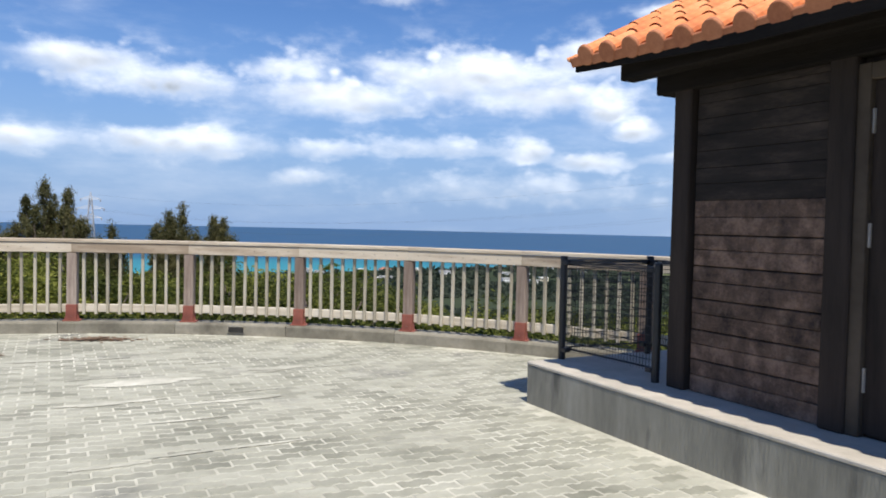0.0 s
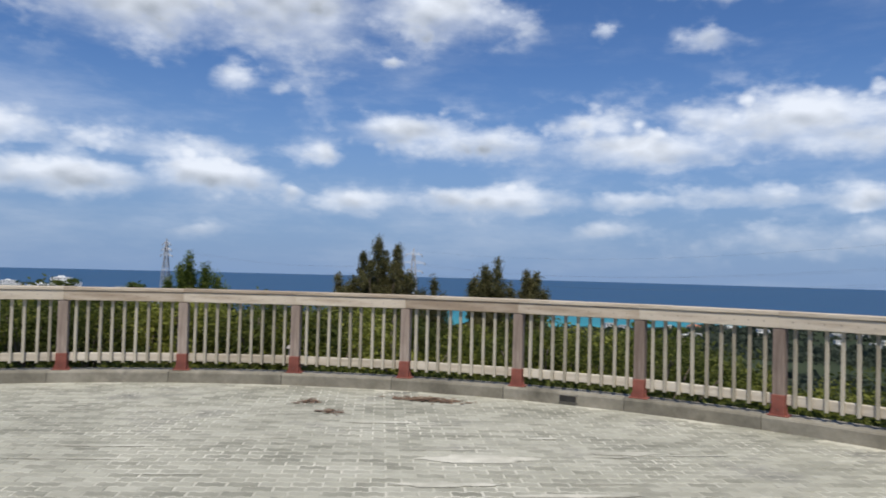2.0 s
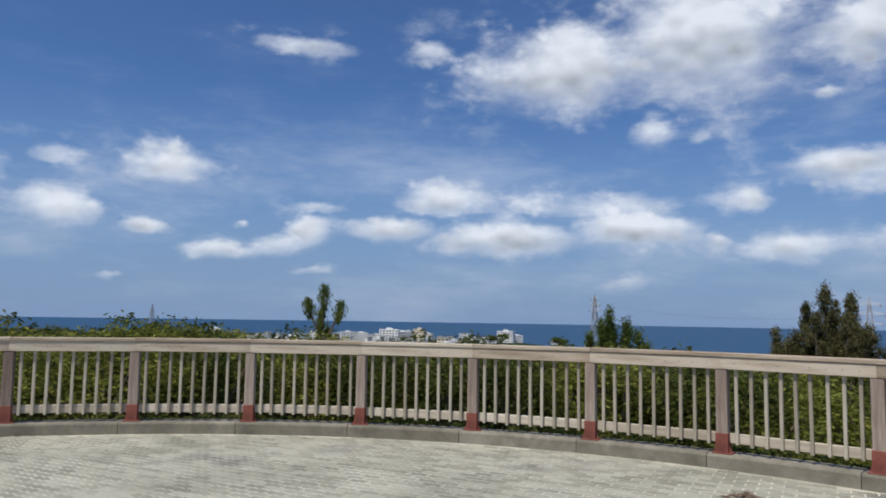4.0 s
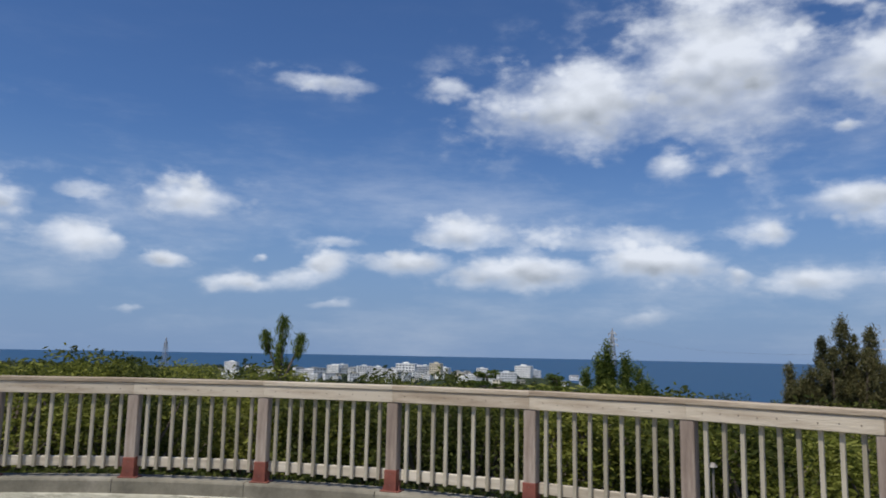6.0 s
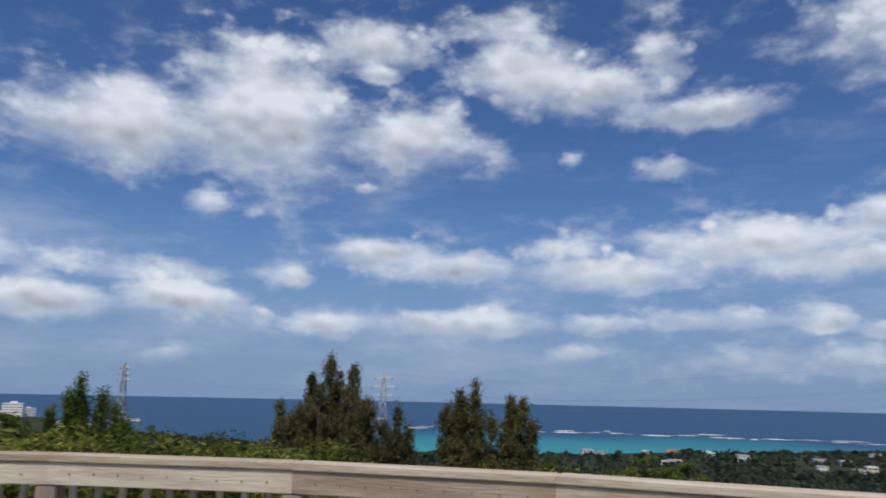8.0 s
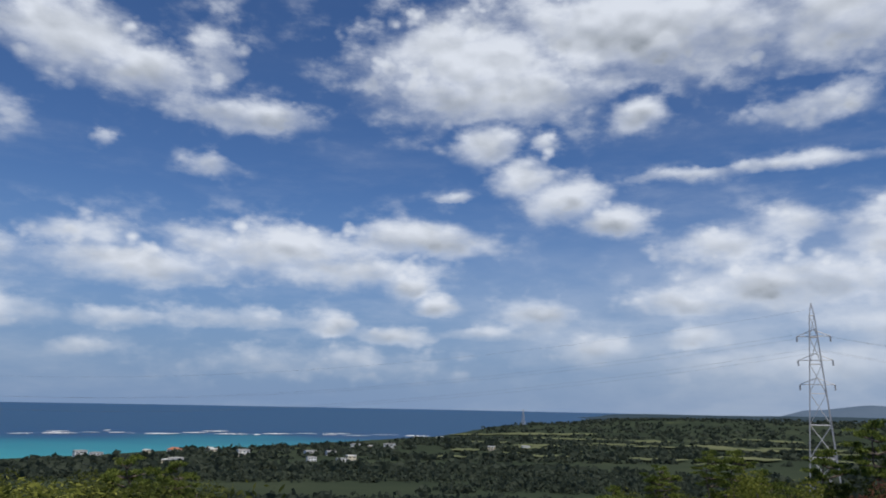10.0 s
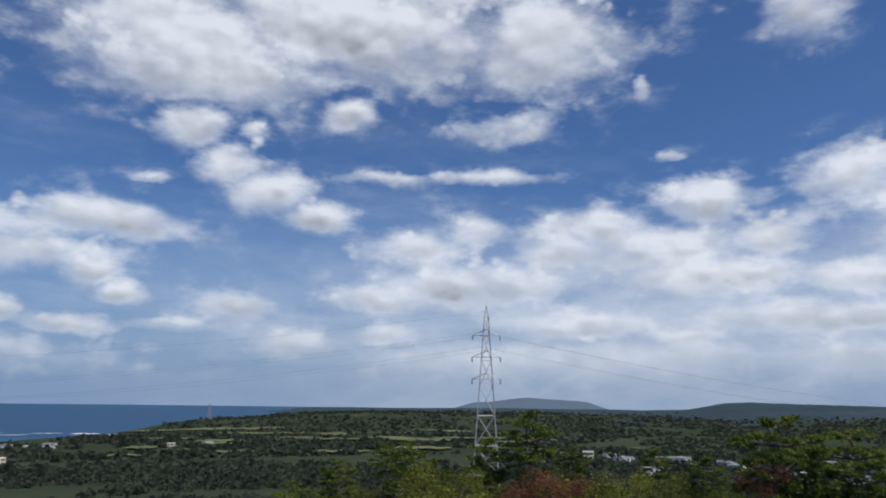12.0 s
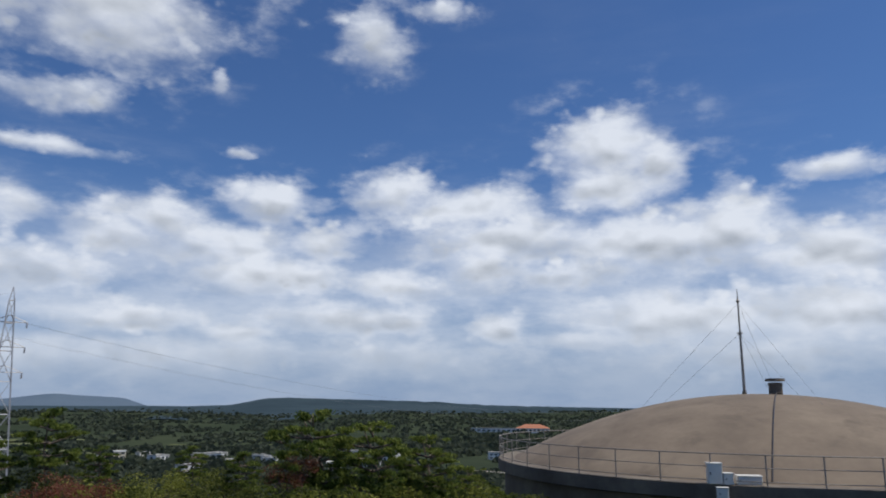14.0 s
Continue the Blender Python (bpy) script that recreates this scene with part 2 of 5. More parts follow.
# ------------------------------------------------------------------ materials
def material(name, colors, scale=4.0, detail=6.0, rough=0.8, metal=0.0, bump=0.2, bump_scale=None, stretch=(1, 1, 1), fine=0.25,
             per_object=0.0, spots=None, island=False, coords="Object", bump_dist=0.01, spec=0.5):
    """A two-scale noise material. colors: (dark, light) or three stops. spots: (colour, scale, from, to) for stains."""
    m = bpy.data.materials.new(name)
    m.use_nodes = True
    nt = m.node_tree
    bsdf = nt.nodes["Principled BSDF"]
    bsdf.inputs["Metallic"].default_value, bsdf.inputs["Specular IOR Level"].default_value = metal, spec
    tc = nt.nodes.new("ShaderNodeTexCoord")
    mp = nt.nodes.new("ShaderNodeMapping")
    mp.inputs["Scale"].default_value = stretch
    if coords == "World":
        geo = nt.nodes.new("ShaderNodeNewGeometry")
        nt.links.new(geo.outputs["Position"], mp.inputs["Vector"])
    else:
        nt.links.new(tc.outputs[coords], mp.inputs["Vector"])
    def nz(s, d, r=0.6):
        n = nt.nodes.new("ShaderNodeTexNoise")
        n.inputs["Scale"].default_value, n.inputs["Detail"].default_value, n.inputs["Roughness"].default_value = s, d, r
        nt.links.new(mp.outputs[0], n.inputs["Vector"])
        return n
    big, small = nz(scale, detail), nz(scale * 9, 4)
    add = nt.nodes.new("ShaderNodeMath")
    add.operation = "MULTIPLY_ADD"
    add.inputs[1].default_value = fine
    nt.links.new(small.outputs["Fac"], add.inputs[0])
    nt.links.new(big.outputs["Fac"], add.inputs[2])
    value = add.outputs[0]
    if per_object or island:
        info = nt.nodes.new("ShaderNodeNewGeometry" if island else "ShaderNodeObjectInfo")
        j = nt.nodes.new("ShaderNodeMath")
        j.operation = "MULTIPLY_ADD"
        j.inputs[1].default_value = per_object or 0.3
        nt.links.new(info.outputs["Random Per Island" if island else "Random"], j.inputs[0])
        nt.links.new(value, j.inputs[2])
        k = nt.nodes.new("ShaderNodeMath")
        k.operation = "SUBTRACT"
        k.inputs[1].default_value = (per_object or 0.3) / 2
        nt.links.new(j.outputs[0], k.inputs[0])
        value = k.outputs[0]
    ramp = nt.nodes.new("ShaderNodeValToRGB")
    mid = 0.5 + fine / 2
    els = ramp.color_ramp.elements
    els[0].position, els[1].position = mid - 0.22, mid + 0.22
    els[0].color, els[1].color = (*colors[0], 1), (*colors[-1], 1)
    if len(colors) == 3:
        e = els.new(mid)
        e.color = (*colors[1], 1)
    nt.links.new(value, ramp.inputs[0])
    color = ramp.outputs[0]
    if spots:
        sp = nz(spots[1], 5)
        mr = nt.nodes.new("ShaderNodeMapRange")
        mr.inputs["From Min"].default_value, mr.inputs["From Max"].default_value = spots[2], spots[3]
        nt.links.new(sp.outputs["Fac"], mr.inputs["Value"])
        mx = nt.nodes.new("ShaderNodeMix")
        mx.data_type = "RGBA"
        nt.links.new(mr.outputs[0], mx.inputs[0])
        nt.links.new(color, mx.inputs[6])
        mx.inputs[7].default_value = (*spots[0], 1)
        color = mx.outputs[2]
    nt.links.new(color, bsdf.inputs["Base Color"])
    rr = nt.nodes.new("ShaderNodeMapRange")
    rr.inputs["To Min"].default_value, rr.inputs["To Max"].default_value = max(rough - 0.1, 0), min(rough + 0.1, 1)
    nt.links.new(big.outputs["Fac"], rr.inputs["Value"])
    nt.links.new(rr.outputs[0], bsdf.inputs["Roughness"])
    if bump:
        b = nt.nodes.new("ShaderNodeBump")
        b.inputs["Strength"].default_value, b.inputs["Distance"].default_value = bump, bump_dist
        src = nz(bump_scale, 5) if bump_scale else small
        nt.links.new(src.outputs["Fac"], b.inputs["Height"])
        nt.links.new(b.outputs[0], bsdf.inputs["Normal"])
    return m


M_PAVER = material("grey_paver", ((0.19, 0.19, 0.15), (0.31, 0.308, 0.25), (0.42, 0.415, 0.345)), 0.9, rough=0.85, bump=0.35, per_object=0.24, coords="World",
                   spots=((0.15, 0.15, 0.13), 0.9, 0.56, 0.72), bump_scale=60)
M_PAVER_FAR = material("grey_paver_field", ((0.19, 0.19, 0.15), (0.31, 0.308, 0.25), (0.42, 0.415, 0.345)), 0.9, rough=0.85, bump=0.35, per_object=0.24, island=True,
                       coords="World", spots=((0.15, 0.15, 0.13), 0.9, 0.56, 0.72), bump_scale=60)
M_JOINT = material("sandy_joint", ((0.24, 0.235, 0.19), (0.44, 0.43, 0.36), (0.64, 0.625, 0.54)), 1.1, rough=0.95, bump=0.3, coords="World")
M_CONCRETE = material("weathered_concrete", ((0.19, 0.175, 0.14), (0.27, 0.25, 0.205), (0.35, 0.33, 0.275)), 1.6, rough=0.9, bump=0.4, bump_scale=40, coords="World",
                      spots=((0.12, 0.115, 0.1), 1.1, 0.6, 0.8))
M_KERB = material("stained_kerb_concrete", ((0.12, 0.11, 0.085), (0.2, 0.185, 0.145), (0.29, 0.27, 0.22)), 2.2, rough=0.9, bump=0.5, bump_scale=45, coords="World", per_object=0.15,
                  spots=((0.08, 0.072, 0.055), 1.6, 0.57, 0.74))
# pale road concrete; on the plinth top the paleness paints in sunlight
M_CONCRETE_LIGHT = material("pale_road_sunlit_slab_concrete", ((0.36, 0.33, 0.28), (0.5, 0.46, 0.4)), 4.0, rough=0.9, bump=0.4, bump_scale=35, coords="World")
M_RAIL = material("weathered_timber", ((0.27, 0.21, 0.15), (0.4, 0.33, 0.25), (0.54, 0.475, 0.38)), 3.0, rough=0.8, bump=0.6, stretch=(0.5, 5, 5), per_object=0.42,
                  spots=((0.56, 0.51, 0.43), 1.3, 0.56, 0.75), bump_scale=14)
M_BLEACHED = material("bleached_bottom_timber", ((0.36, 0.31, 0.24), (0.5, 0.445, 0.36), (0.62, 0.57, 0.48)), 3.0, rough=0.8, bump=0.5, stretch=(0.5, 5, 5), per_object=0.3, bump_scale=14)
M_POST = material("weathered_post_timber", ((0.15, 0.11, 0.088), (0.25, 0.195, 0.16), (0.38, 0.32, 0.27)), 3.0, rough=0.8, bump=0.5, stretch=(5, 5, 0.5), per_object=0.3, bump_scale=14)
M_BALUSTER = material("grey_baluster_timber", ((0.27, 0.24, 0.18), (0.41, 0.37, 0.29), (0.55, 0.505, 0.41)), 3.0, rough=0.8, bump=0.3, stretch=(5, 5, 0.5), per_object=0.3)
M_SHOE = material("rust_red_steel", ((0.14, 0.038, 0.026), (0.21, 0.062, 0.043), (0.28, 0.095, 0.068)), 6, rough=0.7, bump=0.25, per_object=0.15)
M_BOLT = material("dull_bolt_steel", ((0.1, 0.08, 0.07), (0.2, 0.17, 0.15)), 20, rough=0.5, metal=0.7, bump=0)
M_DARKWOOD = material("worn_dark_boards", ((0.045, 0.031, 0.025), (0.13, 0.084, 0.061), (0.28, 0.182, 0.133)), 4.0, rough=0.85, spec=0.2, bump=1.0, stretch=(1.7, 1.7, 1.5), per_object=0.15,
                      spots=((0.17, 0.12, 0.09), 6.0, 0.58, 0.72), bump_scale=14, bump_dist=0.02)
M_DARKUPPER = material("dark_smooth_boards", ((0.02, 0.017, 0.015), (0.034, 0.027, 0.023), (0.08, 0.06, 0.048)), 2.0, rough=0.85, bump=0.3, stretch=(1, 1, 4), bump_scale=12, spec=0.15)
# near-black because the shade under the eave is painted into the timber
M_EAVE = material("shade_darkened_eave_timber", ((0.011, 0.0095, 0.0085), (0.024, 0.02, 0.017)), 2.0, rough=0.9, spec=0.08, bump=0.4, stretch=(0.6, 5, 5))
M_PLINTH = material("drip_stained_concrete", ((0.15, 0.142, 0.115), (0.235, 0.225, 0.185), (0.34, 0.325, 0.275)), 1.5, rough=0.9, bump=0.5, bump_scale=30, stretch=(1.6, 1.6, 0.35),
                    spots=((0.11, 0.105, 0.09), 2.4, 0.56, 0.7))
M_DARKPOST = material("dark_brown_post", ((0.026, 0.02, 0.0165), (0.054, 0.04, 0.032)), 2.0, rough=0.85, spec=0.15, bump=0.4, stretch=(5, 5, 0.6), per_object=0.1)
M_DOORFRAME = material("bronze_door_frame", ((0.06, 0.045, 0.032), (0.11, 0.085, 0.062)), 2.0, rough=0.7, spec=0.15, bump=0.1)
M_TILE = material("terracotta_tile", ((0.5, 0.15, 0.05), (0.66, 0.23, 0.08), (0.78, 0.33, 0.14)), 3.0, rough=0.8, bump=0.3, per_object=0.2, bump_scale=30)
M_CAP = material("terracotta_round_end", ((0.3, 0.1, 0.045), (0.42, 0.16, 0.075), (0.52, 0.22, 0.11)), 7.0, rough=0.85, bump=0.4, per_object=0.2, bump_scale=40)
M_BLACK = material("black_painted_steel", ((0.008, 0.008, 0.009), (0.02, 0.02, 0.022)), 8, rough=0.45, bump=0.1)
M_HOLEDARK = material("drain_hole_painted_dark", ((0.01, 0.01, 0.009), (0.03, 0.028, 0.025)), 8, bump=0)
M_SOIL = material("brown_leaf_soil", ((0.07, 0.045, 0.03), (0.16, 0.1, 0.065), (0.24, 0.17, 0.11)), 12, rough=0.95, bump=0.8, bump_scale=50)
M_DOME = material("brown_grey_dome_concrete", ((0.125, 0.098, 0.072), (0.17, 0.135, 0.1), (0.215, 0.175, 0.13)), 0.35, rough=0.9, bump=0.2, coords="World",
                  spots=((0.1, 0.08, 0.06), 0.5, 0.55, 0.75))
M_TANKWALL = material("stained_tank_concrete", ((0.085, 0.07, 0.056), (0.13, 0.11, 0.088), (0.19, 0.165, 0.13)), 0.5, rough=0.9, bump=0.2, coords="World")
M_GALV = material("galvanised_steel", ((0.2, 0.18, 0.16), (0.34, 0.31, 0.28)), 6, rough=0.55, metal=0.3, bump=0.05)
M_PYLON = material("pale_pylon_steel", ((0.3, 0.31, 0.33), (0.42, 0.43, 0.45)), 0.5, rough=0.6, metal=0.2, bump=0)
M_WIRE = material("grey_wire", ((0.12, 0.13, 0.15), (0.16, 0.17, 0.19)), 1, rough=0.6, bump=0)
M_WHITE = material("white_painted_wall", ((0.74, 0.74, 0.72), (0.86, 0.86, 0.84)), 0.15, rough=0.8, bump=0.05, per_object=0.25)
M_CREAM = material("cream_painted_wall", ((0.6, 0.53, 0.38), (0.72, 0.65, 0.5)), 0.15, rough=0.8, bump=0.05, per_object=0.2)
M_GLASS = material("dark_window_glass", ((0.03, 0.04, 0.05), (0.07, 0.09, 0.11)), 1, rough=0.15, bump=0)
M_ROOFGREY = material("grey_flat_roof", ((0.3, 0.3, 0.29), (0.45, 0.45, 0.43)), 0.3, rough=0.9, bump=0.1)
M_ROOFRED = material("orange_red_roof", ((0.33, 0.12, 0.065), (0.42, 0.18, 0.1)), 0.8, rough=0.8, bump=0.2)
M_CABINET = material("white_cabinet_paint", ((0.6, 0.6, 0.57), (0.72, 0.72, 0.69)), 3, rough=0.5, bump=0.05)
M_BARK = material("grey_brown_bark", ((0.06, 0.045, 0.035), (0.13, 0.1, 0.08), (0.2, 0.17, 0.14)), 4, rough=0.9, bump=0.7, stretch=(3, 3, 0.6), bump_scale=12)


def leaf_material(name, colors, var=0.5):
    m = material(name, colors, 0.5, rough=0.65, bump=0, per_object=var, island=True, coords="World", spec=0.12)
    nt = m.node_tree
    bsdf, out = nt.nodes["Principled BSDF"], nt.nodes["Material Output"]
    thru, mix = nt.nodes.new("ShaderNodeBsdfTranslucent"), nt.nodes.new("ShaderNodeMixShader")
    mix.inputs[0].default_value = 0.48
    nt.links.new(bsdf.inputs["Base Color"].links[0].from_socket, thru.inputs["Color"])
    nt.links.new(bsdf.outputs[0], mix.inputs[1])
    nt.links.new(thru.outputs[0], mix.inputs[2])
    nt.links.new(mix.outputs[0], out.inputs["Surface"])
    return m


M_CASU = leaf_material("dusky_needle_foliage", ((0.07, 0.074, 0.032), (0.13, 0.13, 0.056), (0.23, 0.205, 0.095)))
M_PINE = leaf_material("pine_needle_foliage", ((0.065, 0.1, 0.02), (0.13, 0.175, 0.036), (0.22, 0.26, 0.065)))
M_PINE_DARK = leaf_material("dark_pine_needle_foliage", ((0.05, 0.08, 0.018), (0.12, 0.165, 0.034), (0.24, 0.28, 0.066)))
M_BUSH = leaf_material("olive_bush_foliage", ((0.09, 0.105, 0.017), (0.175, 0.195, 0.036), (0.29, 0.3, 0.07)))
M_BUSHDARK = leaf_material("dark_bush_foliage", ((0.035, 0.048, 0.011), (0.075, 0.092, 0.021), (0.13, 0.145, 0.036)))
M_DRY = leaf_material("dry_russet_foliage", ((0.12, 0.042, 0.026), (0.2, 0.075, 0.048), (0.28, 0.13, 0.085)))
# leaf colour is paled and greyed to paint in the valley haze
M_WOODS = leaf_material("haze_greyed_woods_foliage", ((0.043, 0.057, 0.041), (0.057, 0.074, 0.052), (0.075, 0.092, 0.064)))
M_GROUND = material("grassy_ground", ((0.026, 0.036, 0.025), (0.037, 0.05, 0.033), (0.053, 0.066, 0.041)), 0.006, detail=9, rough=0.95, bump=0, coords="World", spec=0.0,
                    spots=((0.1, 0.115, 0.055), 0.014, 0.65, 0.7), stretch=(1, 1, 1))
M_FIELD = material("pale_field_grass", ((0.085, 0.1, 0.055), (0.115, 0.13, 0.07), (0.16, 0.17, 0.095)), 0.02, detail=8, rough=0.95, bump=0, coords="World", spec=0.0)
# aerial haze is painted into these two base colours as blue
M_RIDGE = material("haze_tinted_ridge_woods", ((0.03, 0.048, 0.062), (0.04, 0.062, 0.078), (0.054, 0.077, 0.092)), 0.003, detail=9, rough=1, bump=0, coords="World", spec=0.0)
M_FAR_RIDGE = material("haze_tinted_far_mountain", ((0.09, 0.13, 0.18), (0.11, 0.15, 0.2)), 0.002, rough=1, bump=0, coords="World", spec=0.0)
M_SURF = material("white_surf_foam", ((0.6, 0.66, 0.68), (0.85, 0.87, 0.88)), 0.05, rough=0.9, bump=0, coords="World")


def sea_material():
    """Deep blue outside the reef, turquoise over the shallow lagoon inside it."""
    m = bpy.data.materials.new("tropical_sea_water")
    m.use_nodes = True
    nt = m.node_tree
    bsdf = nt.nodes["Principled BSDF"]
    bsdf.inputs["Roughness"].default_value, bsdf.inputs["Specular IOR Level"].default_value = 0.6, 0.08
    geo = nt.nodes.new("ShaderNodeNewGeometry")
    ln = nt.nodes.new("ShaderNodeVectorMath")
    ln.operation = "LENGTH"
    flat = nt.nodes.new("ShaderNodeVectorMath")
    flat.operation = "MULTIPLY"
    flat.inputs[1].default_value = (1, 1, 0)
    nt.links.new(geo.outputs["Position"], flat.inputs[0])
    nt.links.new(flat.outputs[0], ln.inputs[0])
    nz = nt.nodes.new("ShaderNodeTexNoise")
    nz.inputs["Scale"].default_value, nz.inputs["Detail"].default_value = 0.006, 6
    nt.links.new(geo.outputs["Position"], nz.inputs["Vector"])
    add = nt.nodes.new("ShaderNodeMath")
    add.operation = "MULTIPLY_ADD"
    add.inputs[1].default_value = 300
    nt.links.new(nz.outputs["Fac"], add.inputs[0])
    nt.links.new(ln.outputs["Value"], add.inputs[2])
    west = nt.nodes.new("ShaderNodeVectorMath")
    west.operation = "DOT_PRODUCT"
    west.inputs[1].default_value = (-3.0, -1.3, 0)
    nt.links.new(geo.outputs["Position"], west.inputs[0])
    deep = nt.nodes.new("ShaderNodeMath")
    deep.operation = "MAXIMUM"
    deep.inputs[1].default_value = 0
    nt.links.new(west.outputs["Value"], deep.inputs[0])
    plus = nt.nodes.new("ShaderNodeMath")
    nt.links.new(add.outputs[0], plus.inputs[0])
    nt.links.new(deep.outputs[0], plus.inputs[1])
    add = plus
    mr = nt.nodes.new("ShaderNodeMapRange")
    mr.inputs["From Min"].default_value, mr.inputs["From Max"].default_value = 600, 1400
    nt.links.new(add.outputs[0], mr.inputs["Value"])
    ramp = nt.nodes.new("ShaderNodeValToRGB")
    els = ramp.color_ramp.elements
    els[0].position, els[0].color = 0.0, (0.05, 0.28, 0.3, 1)
    els[1].position, els[1].color = 0.9, (0.026, 0.075, 0.155, 1)
    for at, col in ((0.3, (0.035, 0.21, 0.26, 1)), (0.52, (0.02, 0.12, 0.19, 1)), (0.64, (0.023, 0.07, 0.155, 1))):
        e = els.new(at)
        e.color = col
    nt.links.new(mr.outputs[0], ramp.inputs[0])
    nt.links.new(ramp.outputs[0], bsdf.inputs["Base Color"])
    return m


M_SEA = sea_material()


# ------------------------------------------------------------------ mesh helpers
def part(name, bm, mat, parent=None, label="", smooth=False):
    me = bpy.data.meshes.new(name)
    if smooth:
        for f in bm.faces:
            f.smooth = True
    bm.to_mesh(me)
    bm.free()
    me.materials.append(mat)
    ob = new(name, me)
    ob.parent = parent
    return tagged(ob, label)


def share(name, me, m, parent):
    ob = new(name, me)
    ob.parent = parent
    ob.matrix_basis = m
    return ob


def mesh_of(name, verts, faces, mat, smooth=False):
    me = bpy.data.meshes.new(name)
    me.from_pydata(verts, [], faces)
    me.materials.append(mat)
    if smooth:
        me.shade_smooth()
    me.update()
    return me


def box(bm, lo, hi, bevel=0.0, m=None):
    c = [(a + b) / 2 for a, b in zip(lo, hi)]
    s = [b - a for a, b in zip(lo, hi)]
    r = bmesh.ops.create_cube(bm, size=1.0, matrix=Matrix.LocRotScale(c, None, s))
    if bevel:
        es = list({e for v in r["verts"] for e in v.link_edges})
        out = bmesh.ops.bevel(bm, geom=es, offset=bevel, segments=1, affect="EDGES")
        vs = {v for f in out["faces"] for v in f.verts} | {v for v in r["verts"] if v.is_valid}
    else:
        vs = r["verts"]
    if m is not None:
        bmesh.ops.transform(bm, matrix=m, verts=list(vs))


def bar(bm, a, b, r, sides=6, r2=None):
    """A round or square bar from a to b."""
    a, b = Vector(a), Vector(b)
    d = b - a
    m = Matrix.Translation((a + b) / 2) @ d.to_track_quat("Z", "Y").to_matrix().to_4x4()
    bmesh.ops.create_cone(bm, cap_ends=True, segments=sides, radius1=r, radius2=r if r2 is None else r2, depth=d.length, matrix=m)


def tube(points, r, sides=4):
    """One connected tube along the points."""
    bm = bmesh.new()
    pts = [Vector(p) for p in points]
    rows = []
    for k, p in enumerate(pts):
        d = (pts[min(k + 1, len(pts) - 1)] - pts[max(k - 1, 0)]).normalized()
        u = d.cross(Vector((0, 0, 1))).normalized()
        w = u.cross(d)
        rows.append([bm.verts.new(p + r * (u * math.cos(2 * math.pi * q / sides) + w * math.sin(2 * math.pi * q / sides))) for q in range(sides)])
    for a, b in zip(rows, rows[1:]):
        for q in range(sides):
            bm.faces.new((a[q], b[q], b[(q + 1) % sides], a[(q + 1) % sides]))
    bm.faces.new(rows[0]), bm.faces.new(rows[-1][::-1])
    bmesh.ops.recalc_face_normals(bm, faces=bm.faces)
    return bm


def thing(name, place=(0, 0, 0), turn=0.0):
    ob = new(name)
    ob.matrix_basis = pose(*place, 0, 0, turn)
    ob.empty_display_size = 0.3
    return ob


# ------------------------------------------------------------------ ground, sea, far land
CX, CY, R0 = -3.188, 0.446, 9.418          # the round terrace
A0, DA = 1.9091, 0.15926                   # first post and step round the ring
SEA_Z = -41.0
RADII = (0, 9.9, 12, 20, 40, 80, 160, 320, 640, 1000, 1600, 2400, 3200, 4200, 5000)
LAND = {
    -180: (-.35, -.35, -.5, -1.2, -2.5, -5, -9, -16, -25, -30, -33, -36, -38, -39, -40),
    -110: (-.35, -.35, -.7, -3, -8, -14, -20, -27, -31, -31, -29, -26, -24, -24, -30),
    -85: (-.35, -.35, -.7, -3, -8, -14, -20, -27, -32, -32, -30, -26, -22, -22, -30),
    -70: (-.35, -.35, -.7, -3, -8, -14, -20, -28, -33, -33, -30, -26, -20, -20, -30),
    -58: (-.35, -.35, -.7, -3, -8, -14, -20, -28, -34, -34, -33, -30, -26, -26, -36),
    -50: (-.35, -.35, -.7, -3, -8, -14, -20, -29, -34, -34, -33, -30, -26, -28, -40),
    -36: (-.35, -.35, -.8, -4, -9, -15, -21, -29, -34, -35, -32, -30, -28, -30, -40),
    -28: (-.35, -.35, -.8, -4, -9, -15, -21, -29, -35, -36, -36, -35, -34, -40, -50),
    -21: (-.35, -.35, -.8, -4, -9, -15, -21, -29, -36, -37, -40, -52, -62, -66, -66),
    -12: (-.35, -.35, -.8, -4, -9, -15, -21, -30, -37, -42, -56, -66, -66, -66, -66),
    0: (-.35, -.35, -.8, -3.5, -8, -14, -20, -30, -40, -50, -60, -60, -60, -60, -60),
    15: (-.35, -.35, -.7, -3, -7, -12, -19, -29, -43, -60, -60, -60, -60, -60, -60),
    30: (-.35, -.35, -.6, -2.5, -6, -11, -17, -27, -43, -60, -60, -60, -60, -60, -60),
    42: (-.35, -.35, -.6, -2.5, -5, -9, -13, -20, -36, -46, -60, -60, -60, -60, -60),
    50: (-.35, -.35, -.6, -2.5, -5, -9, -14, -22, -33, -37, -41, -60, -60, -60, -60),
    90: (-.35, -.35, -.6, -2, -4, -8, -13, -22, -32, -36, -38, -42, -60, -60, -60),
    180: (-.35, -.35, -.5, -1.2, -2.5, -5, -9, -16, -25, -30, -33, -36, -38, -39, -40)}
LAND_AZ = sorted(LAND)
LAND_Z = np.array([LAND[a] for a in LAND_AZ])


